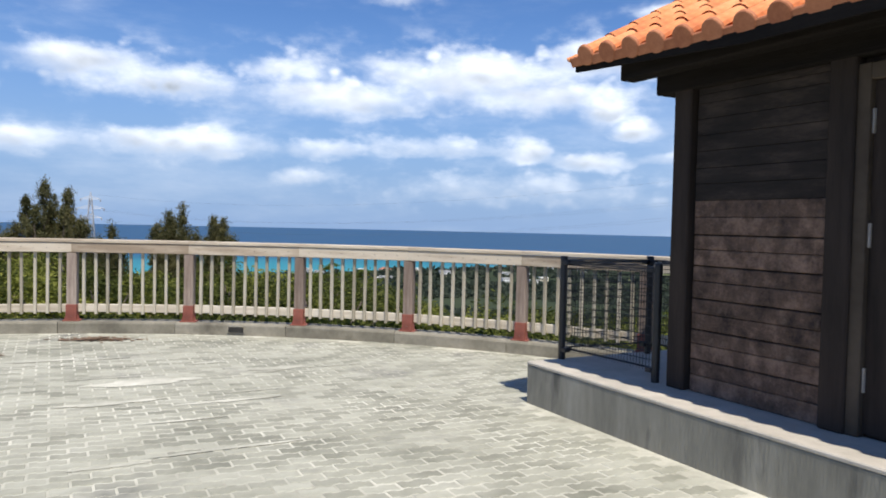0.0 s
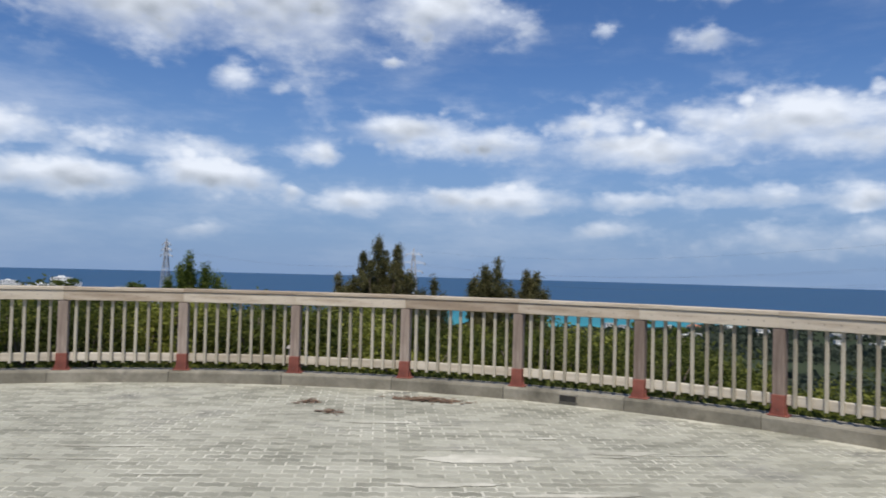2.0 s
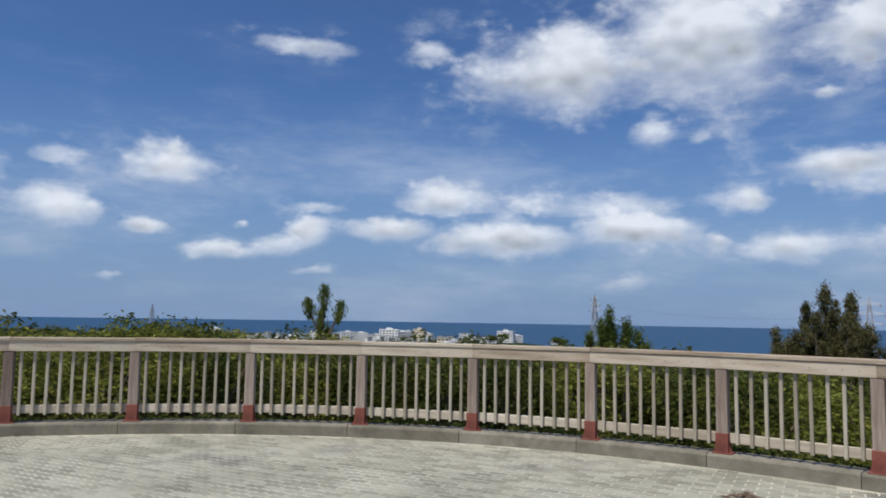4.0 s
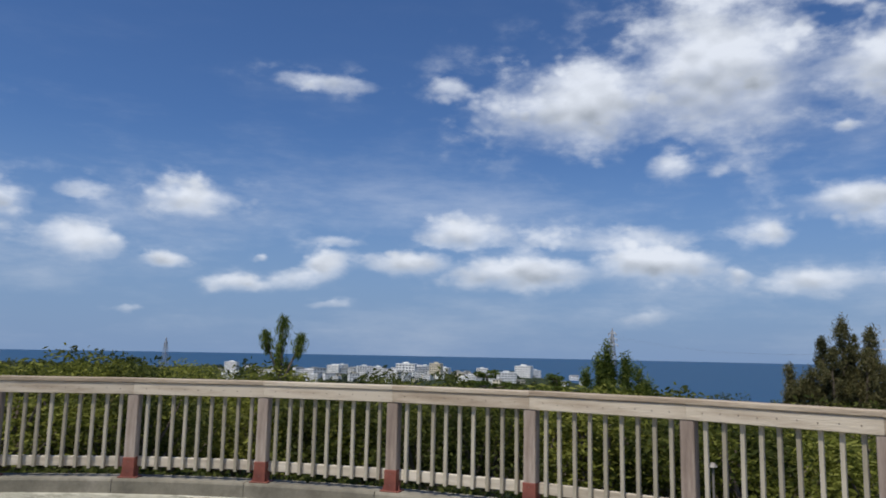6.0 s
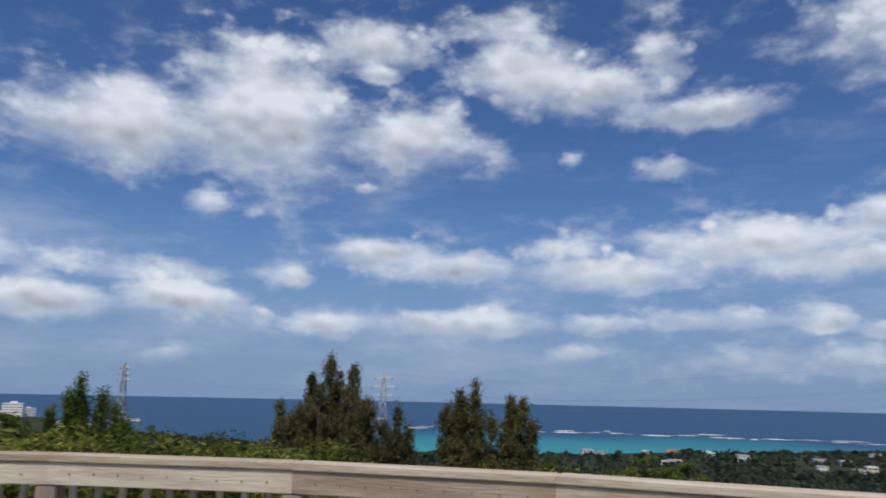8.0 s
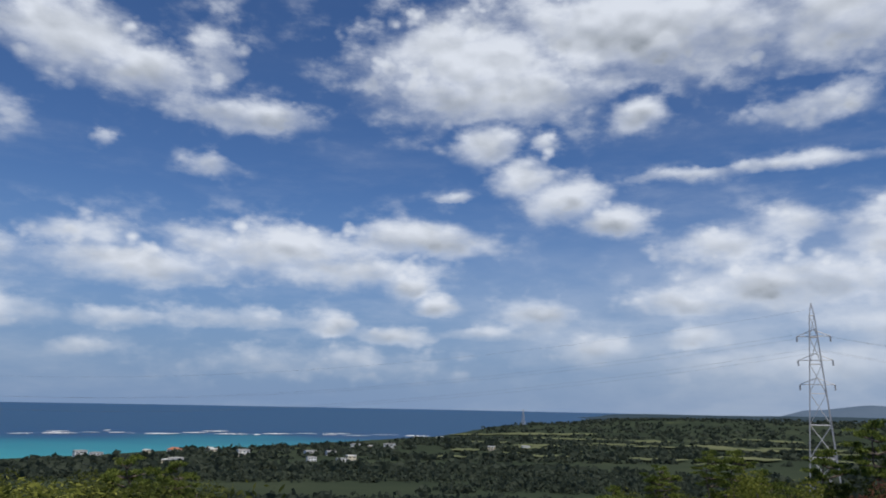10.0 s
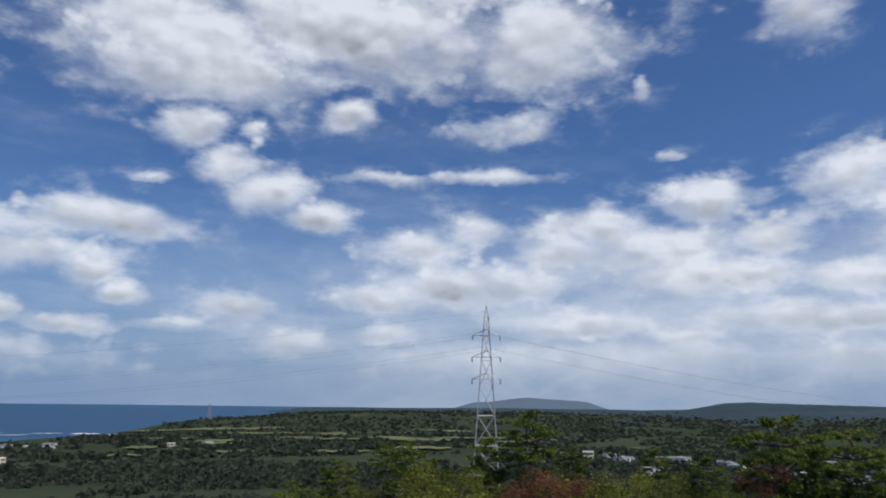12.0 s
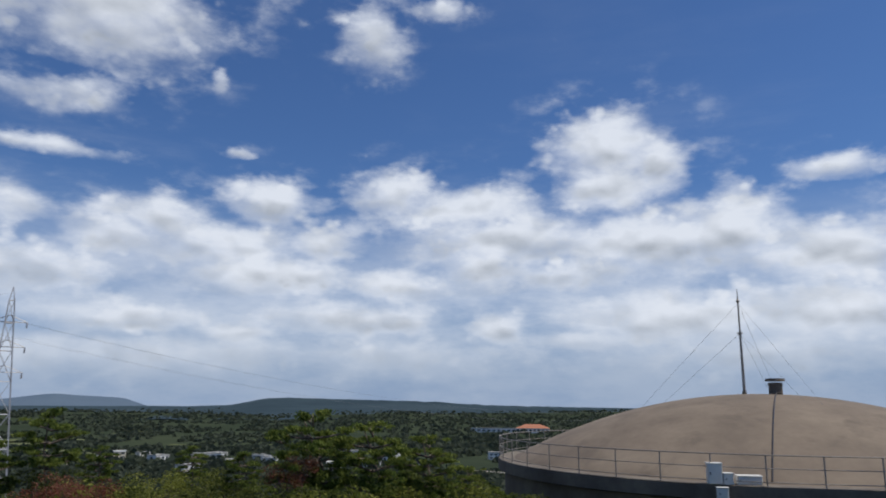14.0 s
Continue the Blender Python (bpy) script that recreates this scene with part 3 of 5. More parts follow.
def ground_z(x, y):
    r = math.hypot(x - CX, y - CY)
    az = math.degrees(math.atan2(-(x - CX), y - CY))
    col = [np.interp(az, LAND_AZ, LAND_Z[:, i]) for i in range(len(RADII))]
    z = float(np.interp(math.log(r + 5), [math.log(q + 5) for q in RADII], col))
    if r > 60:
        rough = min(r / 1500, 1.0)
        z += 5 * rough * noise.fractal(Vector((x, y, 0)) * 0.0022, 1.0, 2.0, 5) + 12 * math.exp(-((x - 860) ** 2 + (y - 1330) ** 2) / 280 ** 2)
    return z


def build_ground():
    rings = [0, 4, 8, 9.9, 11, 12.5, 14.5, 17, 20, 25, 32, 40, 50, 64, 80, 100, 130] + [int(130 * 1.095 ** k) for k in range(1, 41)]
    n = 300
    verts, faces = [(CX, CY, -0.35)], []
    for r in rings[1:]:
        for k in range(n):
            a = 2 * math.pi * k / n
            x, y = CX + r * math.sin(a), CY + r * math.cos(a)
            verts.append((x, y, ground_z(x, y)))
    for k in range(n):
        faces.append((0, 1 + (k + 1) % n, 1 + k))
    for i in range(len(rings) - 2):
        for k in range(n):
            a, b = 1 + i * n, 1 + (i + 1) * n
            faces.append((a + k, a + (k + 1) % n, b + (k + 1) % n, b + k))
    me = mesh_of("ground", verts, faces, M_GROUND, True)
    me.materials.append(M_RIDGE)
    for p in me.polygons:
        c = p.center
        # land beyond 2.3 km takes the colour with painted haze
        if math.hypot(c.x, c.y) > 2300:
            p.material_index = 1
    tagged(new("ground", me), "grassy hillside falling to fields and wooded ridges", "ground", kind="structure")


build_ground()
bm = bmesh.new()
bmesh.ops.create_circle(bm, cap_ends=True, segments=128, radius=4950, matrix=Matrix.Translation((0, 0, SEA_Z)))
tagged(part("water", bm, M_SEA), "deep blue sea with a turquoise lagoon inside the reef", "sea", kind="structure")


def build_surf():
    """Broken white lines of surf along the reef."""
    rnd = random.Random(5)
    verts, faces = [], []
    for az0, az1, r0, gap in ((-25, 26, 985, 0.08), (-26, 22, 1040, 0.6), (-20, 10, 940, 0.85)):
        a = az0
        while a < az1:
            span = rnd.uniform(0.5, 2.6)
            if rnd.random() > gap:
                thick = rnd.uniform(9, 30)
                k = max(4, int(span / 0.12))
                base = len(verts)
                for i in range(k + 1):
                    t = i / k
                    ang = radians(a + span * t)
                    w = thick * math.sin(math.pi * t) ** 0.6 * rnd.uniform(0.4, 1.2) + 0.5
                    rr = r0 + 22 * math.sin(a * 0.9) + rnd.uniform(-3, 3)
                    for q in (rr - w / 2, rr + w / 2):
                        verts.append((-math.sin(ang) * q, math.cos(ang) * q, SEA_Z + 0.6))
                for i in range(k):
                    b = base + 2 * i
                    faces.append((b, b + 1, b + 3, b + 2))
            a += span + rnd.uniform(0, 0.5)
    ob = new("surf", mesh_of("surf", verts, faces, M_SURF))
    tagged(ob, "broken white surf along the outer reef", "surf", kind="stuff")


build_surf()


def build_mountain():
    """The mountain beyond the wooded ridges, paled by haze put into its colour."""
    verts, faces = [], []
    n = 60
    for i in range(n + 1):
        t = i / n
        az = radians(-38.5 - 16 * t)
        h = 1 + 27 * math.exp(-((t - 0.36) / 0.12) ** 2) + 17 * math.exp(-((t - 0.55) / 0.15) ** 2) + 2 * noise.noise(Vector((t * 14, 0, 0)))
        for r, z in ((4300, -60), (4550, -45 + (46.5 + h) * min(1, 8 * t, max(0, 7 * (0.8 - t)))), (4800, -60)):
            verts.append((-math.sin(az) * r, math.cos(az) * r, z))
    for i in range(n):
        a = 3 * i
        faces += [(a, a + 3, a + 4, a + 1), (a + 1, a + 4, a + 5, a + 2)]
    tagged(new("backdrop_mountain", mesh_of("backdrop_mountain", verts, faces, M_FAR_RIDGE, True)), "mountain far beyond the wooded ridge, its blue a painted haze", "mountain", kind="structure")


build_mountain()


def build_ridge():
    """The flat-topped wooded ridge across the valley."""
    verts, faces = [], []
    azs = (-44, -48, -52, -56, -58.6, -60, -63, -68, -71.5, -73, -76, -80, -88, -96, -104, -114)
    els = (-0.75, -0.55, -0.42, -0.3, 0.2, 0.27, 0.2, 0.1, 0.02, -0.1, -0.22, -0.28, -0.38, -0.5, -0.7, -1.0)
    n = 260
    for i in range(n + 1):
        az = azs[0] + (azs[-1] - azs[0]) * i / n
        el = float(np.interp(-az, [-a for a in azs], els)) + 0.05 * noise.fractal(Vector((az * 1.3, 0, 7)), 1.0, 2.0, 4)
        for k in range(9):
            t = k / 8
            r = 1500 + 1300 * t
            top = 1.6 + 2800 * math.tan(radians(el))
            z = -33 + (top + 33) * t ** 2.2 + 3.5 * (1 - t) * noise.noise(Vector((az * 0.4, t * 4, 2)))
            verts.append((-math.sin(radians(az)) * r, math.cos(radians(az)) * r, z))
        verts.append((-math.sin(radians(az)) * 3300, math.cos(radians(az)) * 3300, -60))
    for i in range(n):
        for k in range(9):
            a = 10 * i + k
            faces.append((a, a + 10, a + 11, a + 1))
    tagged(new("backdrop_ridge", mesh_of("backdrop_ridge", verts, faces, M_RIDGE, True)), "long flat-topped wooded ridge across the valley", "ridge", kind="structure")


build_ridge()

# ------------------------------------------------------------------ terrace: floor, kerb
floor = tagged(new("floor", mesh_of("floor", [(CX, CY, -0.0035)] + [(CX + 9.36 * math.sin(2 * math.pi * k / 160), CY + 9.36 * math.cos(2 * math.pi * k / 160), -0.0035) for k in range(160)],
                                    [(0, 1 + (k + 1) % 160, 1 + k) for k in range(160)], M_JOINT)), "round terrace of grey interlocking pavers with pale joints", "floor", kind="structure")


def ring_point(i, r=R0, z=0.0):
    a = A0 - i * DA
    return Vector((CX + r * math.cos(a), CY + r * math.sin(a), z))


def kerb_piece():
    """One curved length of kerb, its arc centred on +x of the terrace's centre."""
    bm = bmesh.new()
    half = DA / 2 - 0.0004
    prof = [(9.30, -0.05), (9.30, 0.125), (9.312, 0.146), (9.33, 0.152), (9.60, 0.152), (9.62, 0.14), (9.62, -0.4), (9.34, -0.4)]
    rows = []
    for k in range(7):
        a = -half + 2 * half * k / 6
        rows.append([bm.verts.new((r * math.cos(a), r * math.sin(a), z)) for r, z in prof])
    for p, q in zip(rows, rows[1:]):
        for j in range(len(prof)):
            bm.faces.new((p[j], q[j], q[(j + 1) % len(prof)], p[(j + 1) % len(prof)]))
    bm.faces.new(rows[0]), bm.faces.new(rows[-1][::-1])
    bmesh.ops.recalc_face_normals(bm, faces=bm.faces)
    return bm


kerb = tagged(thing("kerb", (CX, CY, 0)), "weathered concrete kerb round the terrace", "kerb", kind="structure")
first = part("kerb_stone", kerb_piece(), M_KERB, kerb)
first.matrix_basis = pose(0, 0, 0, 0, 0, math.degrees(A0 - 0.4 * DA))
for i in range(-31, 9):
    if i != 0:
        share("kerb_stone", first.data, pose(0, 0, 0, 0, 0, math.degrees(A0 - (i + 0.4) * DA)), kerb)
drain = thing("kerb_drain", ring_point(2.45, 9.30, 0.075), math.degrees(A0 - 2.45 * DA))
bm = bmesh.new()
# a solid block; the darkness inside the slot is painted as its colour
box(bm, (-0.02, -0.1, -0.035), (0.004, 0.1, 0.035))
part("opening", bm, M_HOLEDARK, drain)
bm = bmesh.new()
for lo, hi in (((-0.008, -0.115, 0.035), (0.006, 0.115, 0.05)), ((-0.008, -0.115, -0.05), (0.006, 0.115, -0.035)), ((-0.008, -0.115, -0.05), (0.006, -0.1, 0.05)), ((-0.008, 0.1, -0.05), (0.006, 0.115, 0.05))):
    box(bm, lo, hi)
part("frame", bm, M_CONCRETE, drain)
tagged(drain, "dark rectangular drain outlet in the concrete kerb", "drain")

# ------------------------------------------------------------------ railing
BAY = 2 * R0 * math.sin(DA / 2)
POSTS = range(-11, 8)
railing = tagged(thing("railing", (CX, CY, 0)), "weathered timber railing with square balusters and rust-red post shoes", "railing")


def bay_meshes():
    out = {}
    def keep(name, bm, mat):
        me = bpy.data.meshes.new(name)
        bm.to_mesh(me)
        bm.free()
        me.materials.append(mat)
        out[name] = me
    h = BAY / 2
    bm = bmesh.new()
    box(bm, (-h + 0.001, -0.075, 1.185), (h - 0.001, 0.085, 1.232), 0.007)
    keep("cap_board", bm, M_RAIL)
    bm = bmesh.new()
    box(bm, (-h + 0.001, -0.062, 1.056), (h - 0.001, -0.012, 1.1845), 0.006)
    keep("top_rail", bm, M_RAIL)
    bm = bmesh.new()
    box(bm, (-h + 0.055, 0.022, 0.265), (h - 0.055, 0.062, 0.372), 0.006)
    keep("bottom_rail", bm, M_BLEACHED)
    bm = bmesh.new()
    box(bm, (-0.0175, -0.0185, 0.25), (0.0175, 0.0185, 1.10), 0.004)
    keep("baluster", bm, M_BALUSTER)
    bm = bmesh.new()
    box(bm, (-0.062, -0.058, 0.30), (0.062, 0.062, 1.0555), 0.008)
    keep("post", bm, M_POST)
    bm = bmesh.new()
    box(bm, (-0.067, -0.066, 0.158), (0.067, 0.067, 0.372), 0.004)
    box(bm, (-0.105, -0.085, 0.152), (0.105, 0.085, 0.166), 0.003)
    for s in (-1, 1):
        vs = [bm.verts.new(v) for v in ((s * 0.067, -0.03, 0.166), (s * 0.1, -0.03, 0.166), (s * 0.067, -0.03, 0.25), (s * 0.067, -0.018, 0.166), (s * 0.1, -0.018, 0.166), (s * 0.067, -0.018, 0.25))]
        for f in ((0, 1, 2), (5, 4, 3), (0, 3, 4, 1), (1, 4, 5, 2), (2, 5, 3, 0)):
            bm.faces.new([vs[q] for q in f])
    keep("shoe", bm, M_SHOE)
    bm = bmesh.new()
    bar(bm, (0, 0, 0), (0, -0.004, 0), 0.0055, 6)
    keep("bolt", bm, M_BOLT)
    return out


BM = bay_meshes()
rnd = random.Random(3)
for i in POSTS:
    a = A0 - i * DA
    m = pose(R0 * math.cos(a), R0 * math.sin(a), 0, 0, 0, math.degrees(a) - 90 + rnd.uniform(-.4, .4))
    post = share("post", BM["post"], m, railing)
    shoe = share("shoe", BM["shoe"], Matrix(), post)
    tagged(shoe, "rust-red painted steel shoe")
    for z in (0.22, 0.33):
        share("bolt", BM["bolt"], pose(0.0, -0.066, z), shoe)
    if i == POSTS[-1]:
        continue
    a = A0 - (i + 0.5) * DA
    rm = R0 * math.cos(DA / 2)
    m = pose(rm * math.cos(a), rm * math.sin(a), 0, 0, 0, math.degrees(a) - 90)
    for name, dz in (("cap_board", 0.003), ("top_rail", 0.002), ("bottom_rail", 0.004)):
        board = share(name, BM[name], m @ pose(0, 0, rnd.uniform(-dz, dz)), railing)
        if name == "top_rail":
            for s in range(-4, 5):
                share("bolt", BM["bolt"], pose(s * BAY / 10, -0.062, 1.12 + rnd.uniform(-.006, .006)), board)
    for s in range(-4, 5):
        share("baluster", BM["baluster"], m @ pose(s * BAY / 10 + rnd.uniform(-.006, .006), 0.0, rnd.uniform(-.012, .006), 0, rnd.uniform(-.4, .4), rnd.uniform(-6, 6)), railing)

# ------------------------------------------------------------------ tiled building on its plinth
PX, PY = 0.76, 6.378                       # the plinth's near corner
HUT = Matrix(((0.469, 0.883, 0, PX), (-0.883, 0.469, 0, PY), (0, 0, 1, 0), (0, 0, 0, 1)))   # x along the front, y inwards
PLINTH = 0.36
LEN = 5.6


def hut_thing(name):
    ob = new(name)
    ob.matrix_basis = HUT
    return ob


plinth = tagged(hut_thing("plinth"), "grey stained concrete plinth with sunlight painted into its pale top edge", "plinth", kind="structure")
bm = bmesh.new()
box(bm, (0, 0, -0.3), (LEN + 0.4, 2.35, PLINTH - 0.03), 0.006)
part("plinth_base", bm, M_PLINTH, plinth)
bm = bmesh.new()
box(bm, (-0.004, -0.004, PLINTH - 0.0295), (LEN + 0.404, 2.354, PLINTH), 0.008)
part("plinth_top", bm, M_CONCRETE_LIGHT, plinth, "concrete top slab, pale with painted sunlight")

hut = tagged(hut_thing("building"), "dark timber building with an orange terracotta tile roof", "building")
WY, WX = 0.44, 1.25


def hut_box(name, lo, hi, mat, bevel=0.006, parent=None, label=""):
    bm = bmesh.new()
    box(bm, lo, hi, bevel)
    return part(name, bm, mat, parent or hut, label)


hut_box("wall_core", (WX + 0.06, WY + 0.045, PLINTH), (LEN - 0.06, 2.0, 2.75), M_DARKPOST, 0)
for x in (WX - 0.02, WX + 1.21, WX + 2.35, WX + 4.2 - 0.02):
    hut_box("corner_post", (x, WY - 0.045, PLINTH), (x + 0.165, WY + 0.13, 2.56), M_DARKPOST, 0.01)
hut_box("corner_post", (WX, 1.88, PLINTH), (WX + 0.165, 2.05, 2.56), M_DARKPOST, 0.01)
z, rnd = PLINTH + 0.004, random.Random(11)
BOARDS = [q * f for q in (0.24, 0.215, 0.225, 0.235, 0.222, 0.24, 0.23, 0.235, 0.225, 0.13) for f in (0.52, 0.48)]
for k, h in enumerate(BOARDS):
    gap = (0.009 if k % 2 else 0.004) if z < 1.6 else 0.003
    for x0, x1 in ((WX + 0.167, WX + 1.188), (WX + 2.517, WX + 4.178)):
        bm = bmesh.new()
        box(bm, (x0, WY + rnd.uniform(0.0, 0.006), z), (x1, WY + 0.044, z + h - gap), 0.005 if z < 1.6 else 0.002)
        # boards above 1.7 m are darker and smoother
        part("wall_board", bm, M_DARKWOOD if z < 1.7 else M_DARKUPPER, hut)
    bm = bmesh.new()
    box(bm, (WX + 0.03, WY + 0.132, z), (WX + 0.058, 1.878, z + h - gap), 0.005)
    part("wall_board", bm, M_DARKWOOD, hut)
    z += h
door = hut_box("door", (WX + 1.45, WY + 0.02, PLINTH + 0.02), (WX + 2.26, WY + 0.044, 2.4), M_DARKPOST, 0.004, None, "dark brown door")
for lo, hi in (((WX + 1.357, WY - 0.02, PLINTH), (WX + 1.45, WY + 0.06, 2.5)), ((WX + 2.26, WY - 0.02, PLINTH), (WX + 2.348, WY + 0.06, 2.5)), ((WX + 1.45, WY - 0.02, 2.402), (WX + 2.26, WY + 0.06, 2.5))):
    hut_box("door_frame", lo, hi, M_DOORFRAME, 0.006, None, "bronze-brown metal door frame")
for z in (0.62, 1.45, 2.1):
    bm = bmesh.new()
    bar(bm, (WX + 1.455, WY + 0.012, z), (WX + 1.455, WY + 0.012, z + 0.14), 0.012, 8)
    part("hinge", bm, M_GALV, door, "pale metal hinge")
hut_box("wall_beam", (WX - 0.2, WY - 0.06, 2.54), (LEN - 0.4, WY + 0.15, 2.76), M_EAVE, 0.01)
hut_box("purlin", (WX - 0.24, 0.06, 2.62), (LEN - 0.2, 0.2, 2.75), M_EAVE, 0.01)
hut_box("wall_beam", (WX - 0.2, 1.86, 2.56), (LEN - 0.4, 2.06, 2.775), M_DARKPOST, 0.01)

SLOPE = math.radians(28)
EAVE_Y, EAVE_Z, VERGE = -0.1, 2.79, 0.64
RIDGE_Y = 1.27
RUN = (RIDGE_Y - EAVE_Y) / math.cos(SLOPE)
for side in (0, 1):
    # local frame of one slope: x along the eave, y up the slope
    if side == 0:
        m = Matrix.Translation((0, EAVE_Y, EAVE_Z)) @ Matrix.Rotation(SLOPE, 4, "X")
    else:
        m = Matrix.Translation((0, 2 * RIDGE_Y - EAVE_Y, EAVE_Z)) @ Matrix.Rotation(-SLOPE, 4, "X") @ Matrix.Diagonal((1, -1, 1, 1))
    bm = bmesh.new()
    box(bm, (VERGE + 0.03, 0.03, -0.05), (VERGE + 1.6, RUN, -0.005))
    for v in bm.verts:
        v.co.z -= 0.1 * (v.co.x - VERGE) / 1.6
    bmesh.ops.transform(bm, matrix=m, verts=bm.verts[:])
    box(bm, (VERGE + 1.601, 0.03, -0.15), (LEN + 0.35, RUN, -0.105), 0, m)
    bmesh.ops.recalc_face_normals(bm, faces=bm.faces)
    part("roof_boarding", bm, M_EAVE, hut, "roof boarding with the eave shade in its dark colour")
    if side == 0:
        cov_bm, pan_bm, cap_bm, lip_bm = (bmesh.new() for _ in range(4))
        STEP, NT = 0.235, 6
        tl = RUN / NT
        # a cover tile: a tapered half barrel
        for rr, zz, target in ((0.078, 0.052, cov_bm),):
            ring = []
            for y, r in ((0, rr), (tl + 0.02, rr - 0.012)):
                ring.append([target.verts.new((r * math.cos(math.pi * q / 8), y, zz + r * math.sin(math.pi * q / 8) * 0.9)) for q in range(9)])
            for q in range(8):
                target.faces.new((ring[0][q], ring[0][q + 1], ring[1][q + 1], ring[1][q]))
        cov = bpy.data.meshes.new("cover_tile")
        cov_bm.to_mesh(cov)
        cov.materials.append(M_TILE)
        ring = []
        for y, dz in ((-0.015, 0.012), (tl + 0.02, 0.0)):
            ring.append([pan_bm.verts.new((-0.1 + 0.2 * q / 6, y, 0.012 + dz + 0.045 * (abs(q - 3) / 3) ** 2)) for q in range(7)])
        for q in range(6):
            pan_bm.faces.new((ring[0][q], ring[0][q + 1], ring[1][q + 1], ring[1][q]))
        low = [pan_bm.verts.new((v.co.x, v.co.y, v.co.z - 0.022)) for v in ring[0]]
        for q in range(6):
            pan_bm.faces.new((ring[0][q + 1], ring[0][q], low[q], low[q + 1]))
        pan = bpy.data.meshes.new("pan_tile")
        pan_bm.to_mesh(pan)
        pan.materials.append(M_TILE)
        bmesh.ops.create_cone(cap_bm, cap_ends=True, segments=20, radius1=0.082, radius2=0.078, depth=0.035, matrix=Matrix.Translation((0, 0.004, 0.05)) @ Matrix.Rotation(radians(90), 4, "X"))
        es = [e for e in cap_bm.edges if all(abs(f.normal.y) > 0.9 or True for f in e.link_faces) and len(e.link_faces) == 2 and e.calc_face_angle() > 1]
        bmesh.ops.bevel(cap_bm, geom=es, offset=0.006, segments=1, affect="EDGES")
        cap = bpy.data.meshes.new("round_tile_end")
        cap_bm.to_mesh(cap)
        cap.materials.append(M_CAP)
        box(lip_bm, (-0.075, -0.02, -0.025), (0.075, 0.02, 0.05), 0.008)
        lip = bpy.data.meshes.new("flat_tile_end")
        lip_bm.to_mesh(lip)
        lip.materials.append(M_CAP)
        for q in (cov_bm, pan_bm, cap_bm, lip_bm):
            q.free()
    rnd = random.Random(20 + side)
    for c in range(22):
        x = VERGE + 0.2 + c * STEP
        if x > LEN + 0.3:
            break
        for k in range(NT):
            dip = -0.1 * min(1.0, (x - VERGE) / 1.6)        # the corner turns up a little
            jig = pose(x + rnd.uniform(-.004, .004), k * tl, dip + 0.002 * (k % 2) + rnd.uniform(0, .003))
            share("cover_tile", cov, m @ jig, hut)
            share("pan_tile", pan, m @ pose(x - STEP / 2, k * tl, dip + rnd.uniform(0, .003)), hut)
        tagged(share("round_tile_end", cap, m @ pose(x, -0.012, dip + rnd.uniform(-.004, .004)), hut), "round terracotta tile end")
        share("flat_tile_end", lip, m @ pose(x - STEP / 2, 0.0, dip + 0.012), hut)
bm = bmesh.new()
bar(bm, (VERGE + 0.05, RIDGE_Y, EAVE_Z + RUN * math.sin(SLOPE) + 0.06), (LEN + 0.3, RIDGE_Y, EAVE_Z + RUN * math.sin(SLOPE) + 0.06), 0.13, 12)
part("ridge_tile", bm, M_TILE, hut)
bm = bmesh.new()
box(bm, (VERGE + 0.02, EAVE_Y + 0.02, EAVE_Z - 0.06), (VERGE + 1.6, EAVE_Y + 0.045, EAVE_Z + 0.02))
for v in bm.verts:
    v.co.z -= 0.1 * (v.co.x - VERGE) / 1.6
box(bm, (VERGE + 1.601, EAVE_Y + 0.02, EAVE_Z - 0.16), (LEN + 0.33, EAVE_Y + 0.045, EAVE_Z - 0.08))
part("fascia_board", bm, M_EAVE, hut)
bm = bmesh.new()
for y0, y1 in ((WY + 0.05, RIDGE_Y), (RIDGE_Y, 2.0)):
    za = 2.75
    zb = EAVE_Z + (RIDGE_Y - EAVE_Y) * math.tan(SLOPE) - 0.08
    lowz, highz = (za, zb) if y1 == RIDGE_Y else (zb, za)
    vs = [bm.verts.new(v) for v in ((WX + 0.08, y0, 2.7), (WX + 0.08, y1, 2.7), (WX + 0.08, y1, highz), (WX + 0.08, y0, lowz))]
    bm.faces.new(vs)
bmesh.ops.solidify(bm, geom=bm.faces[:], thickness=0.05)
part("gable_wall", bm, M_DARKWOOD, hut)

# mesh pen on the plinth
pen = tagged(hut_thing("mesh_fence"), "black steel mesh fence pen standing on the plinth", "fence")
CORN = ((0.03, 0.345), (1.1, 0.42), (0.08, 1.31))
for x, y in CORN + ((1.12, 1.31),):
    bm = bmesh.new()
    bar(bm, (x, y, PLINTH), (x, y, 1.255), 0.032, 12)
    bmesh.ops.create_cone(bm, cap_ends=True, segments=12, radius1=0.038, radius2=0.03, depth=0.02, matrix=Matrix.Translation((x, y, 1.265)))
    part("fence_post", bm, M_BLACK, pen)
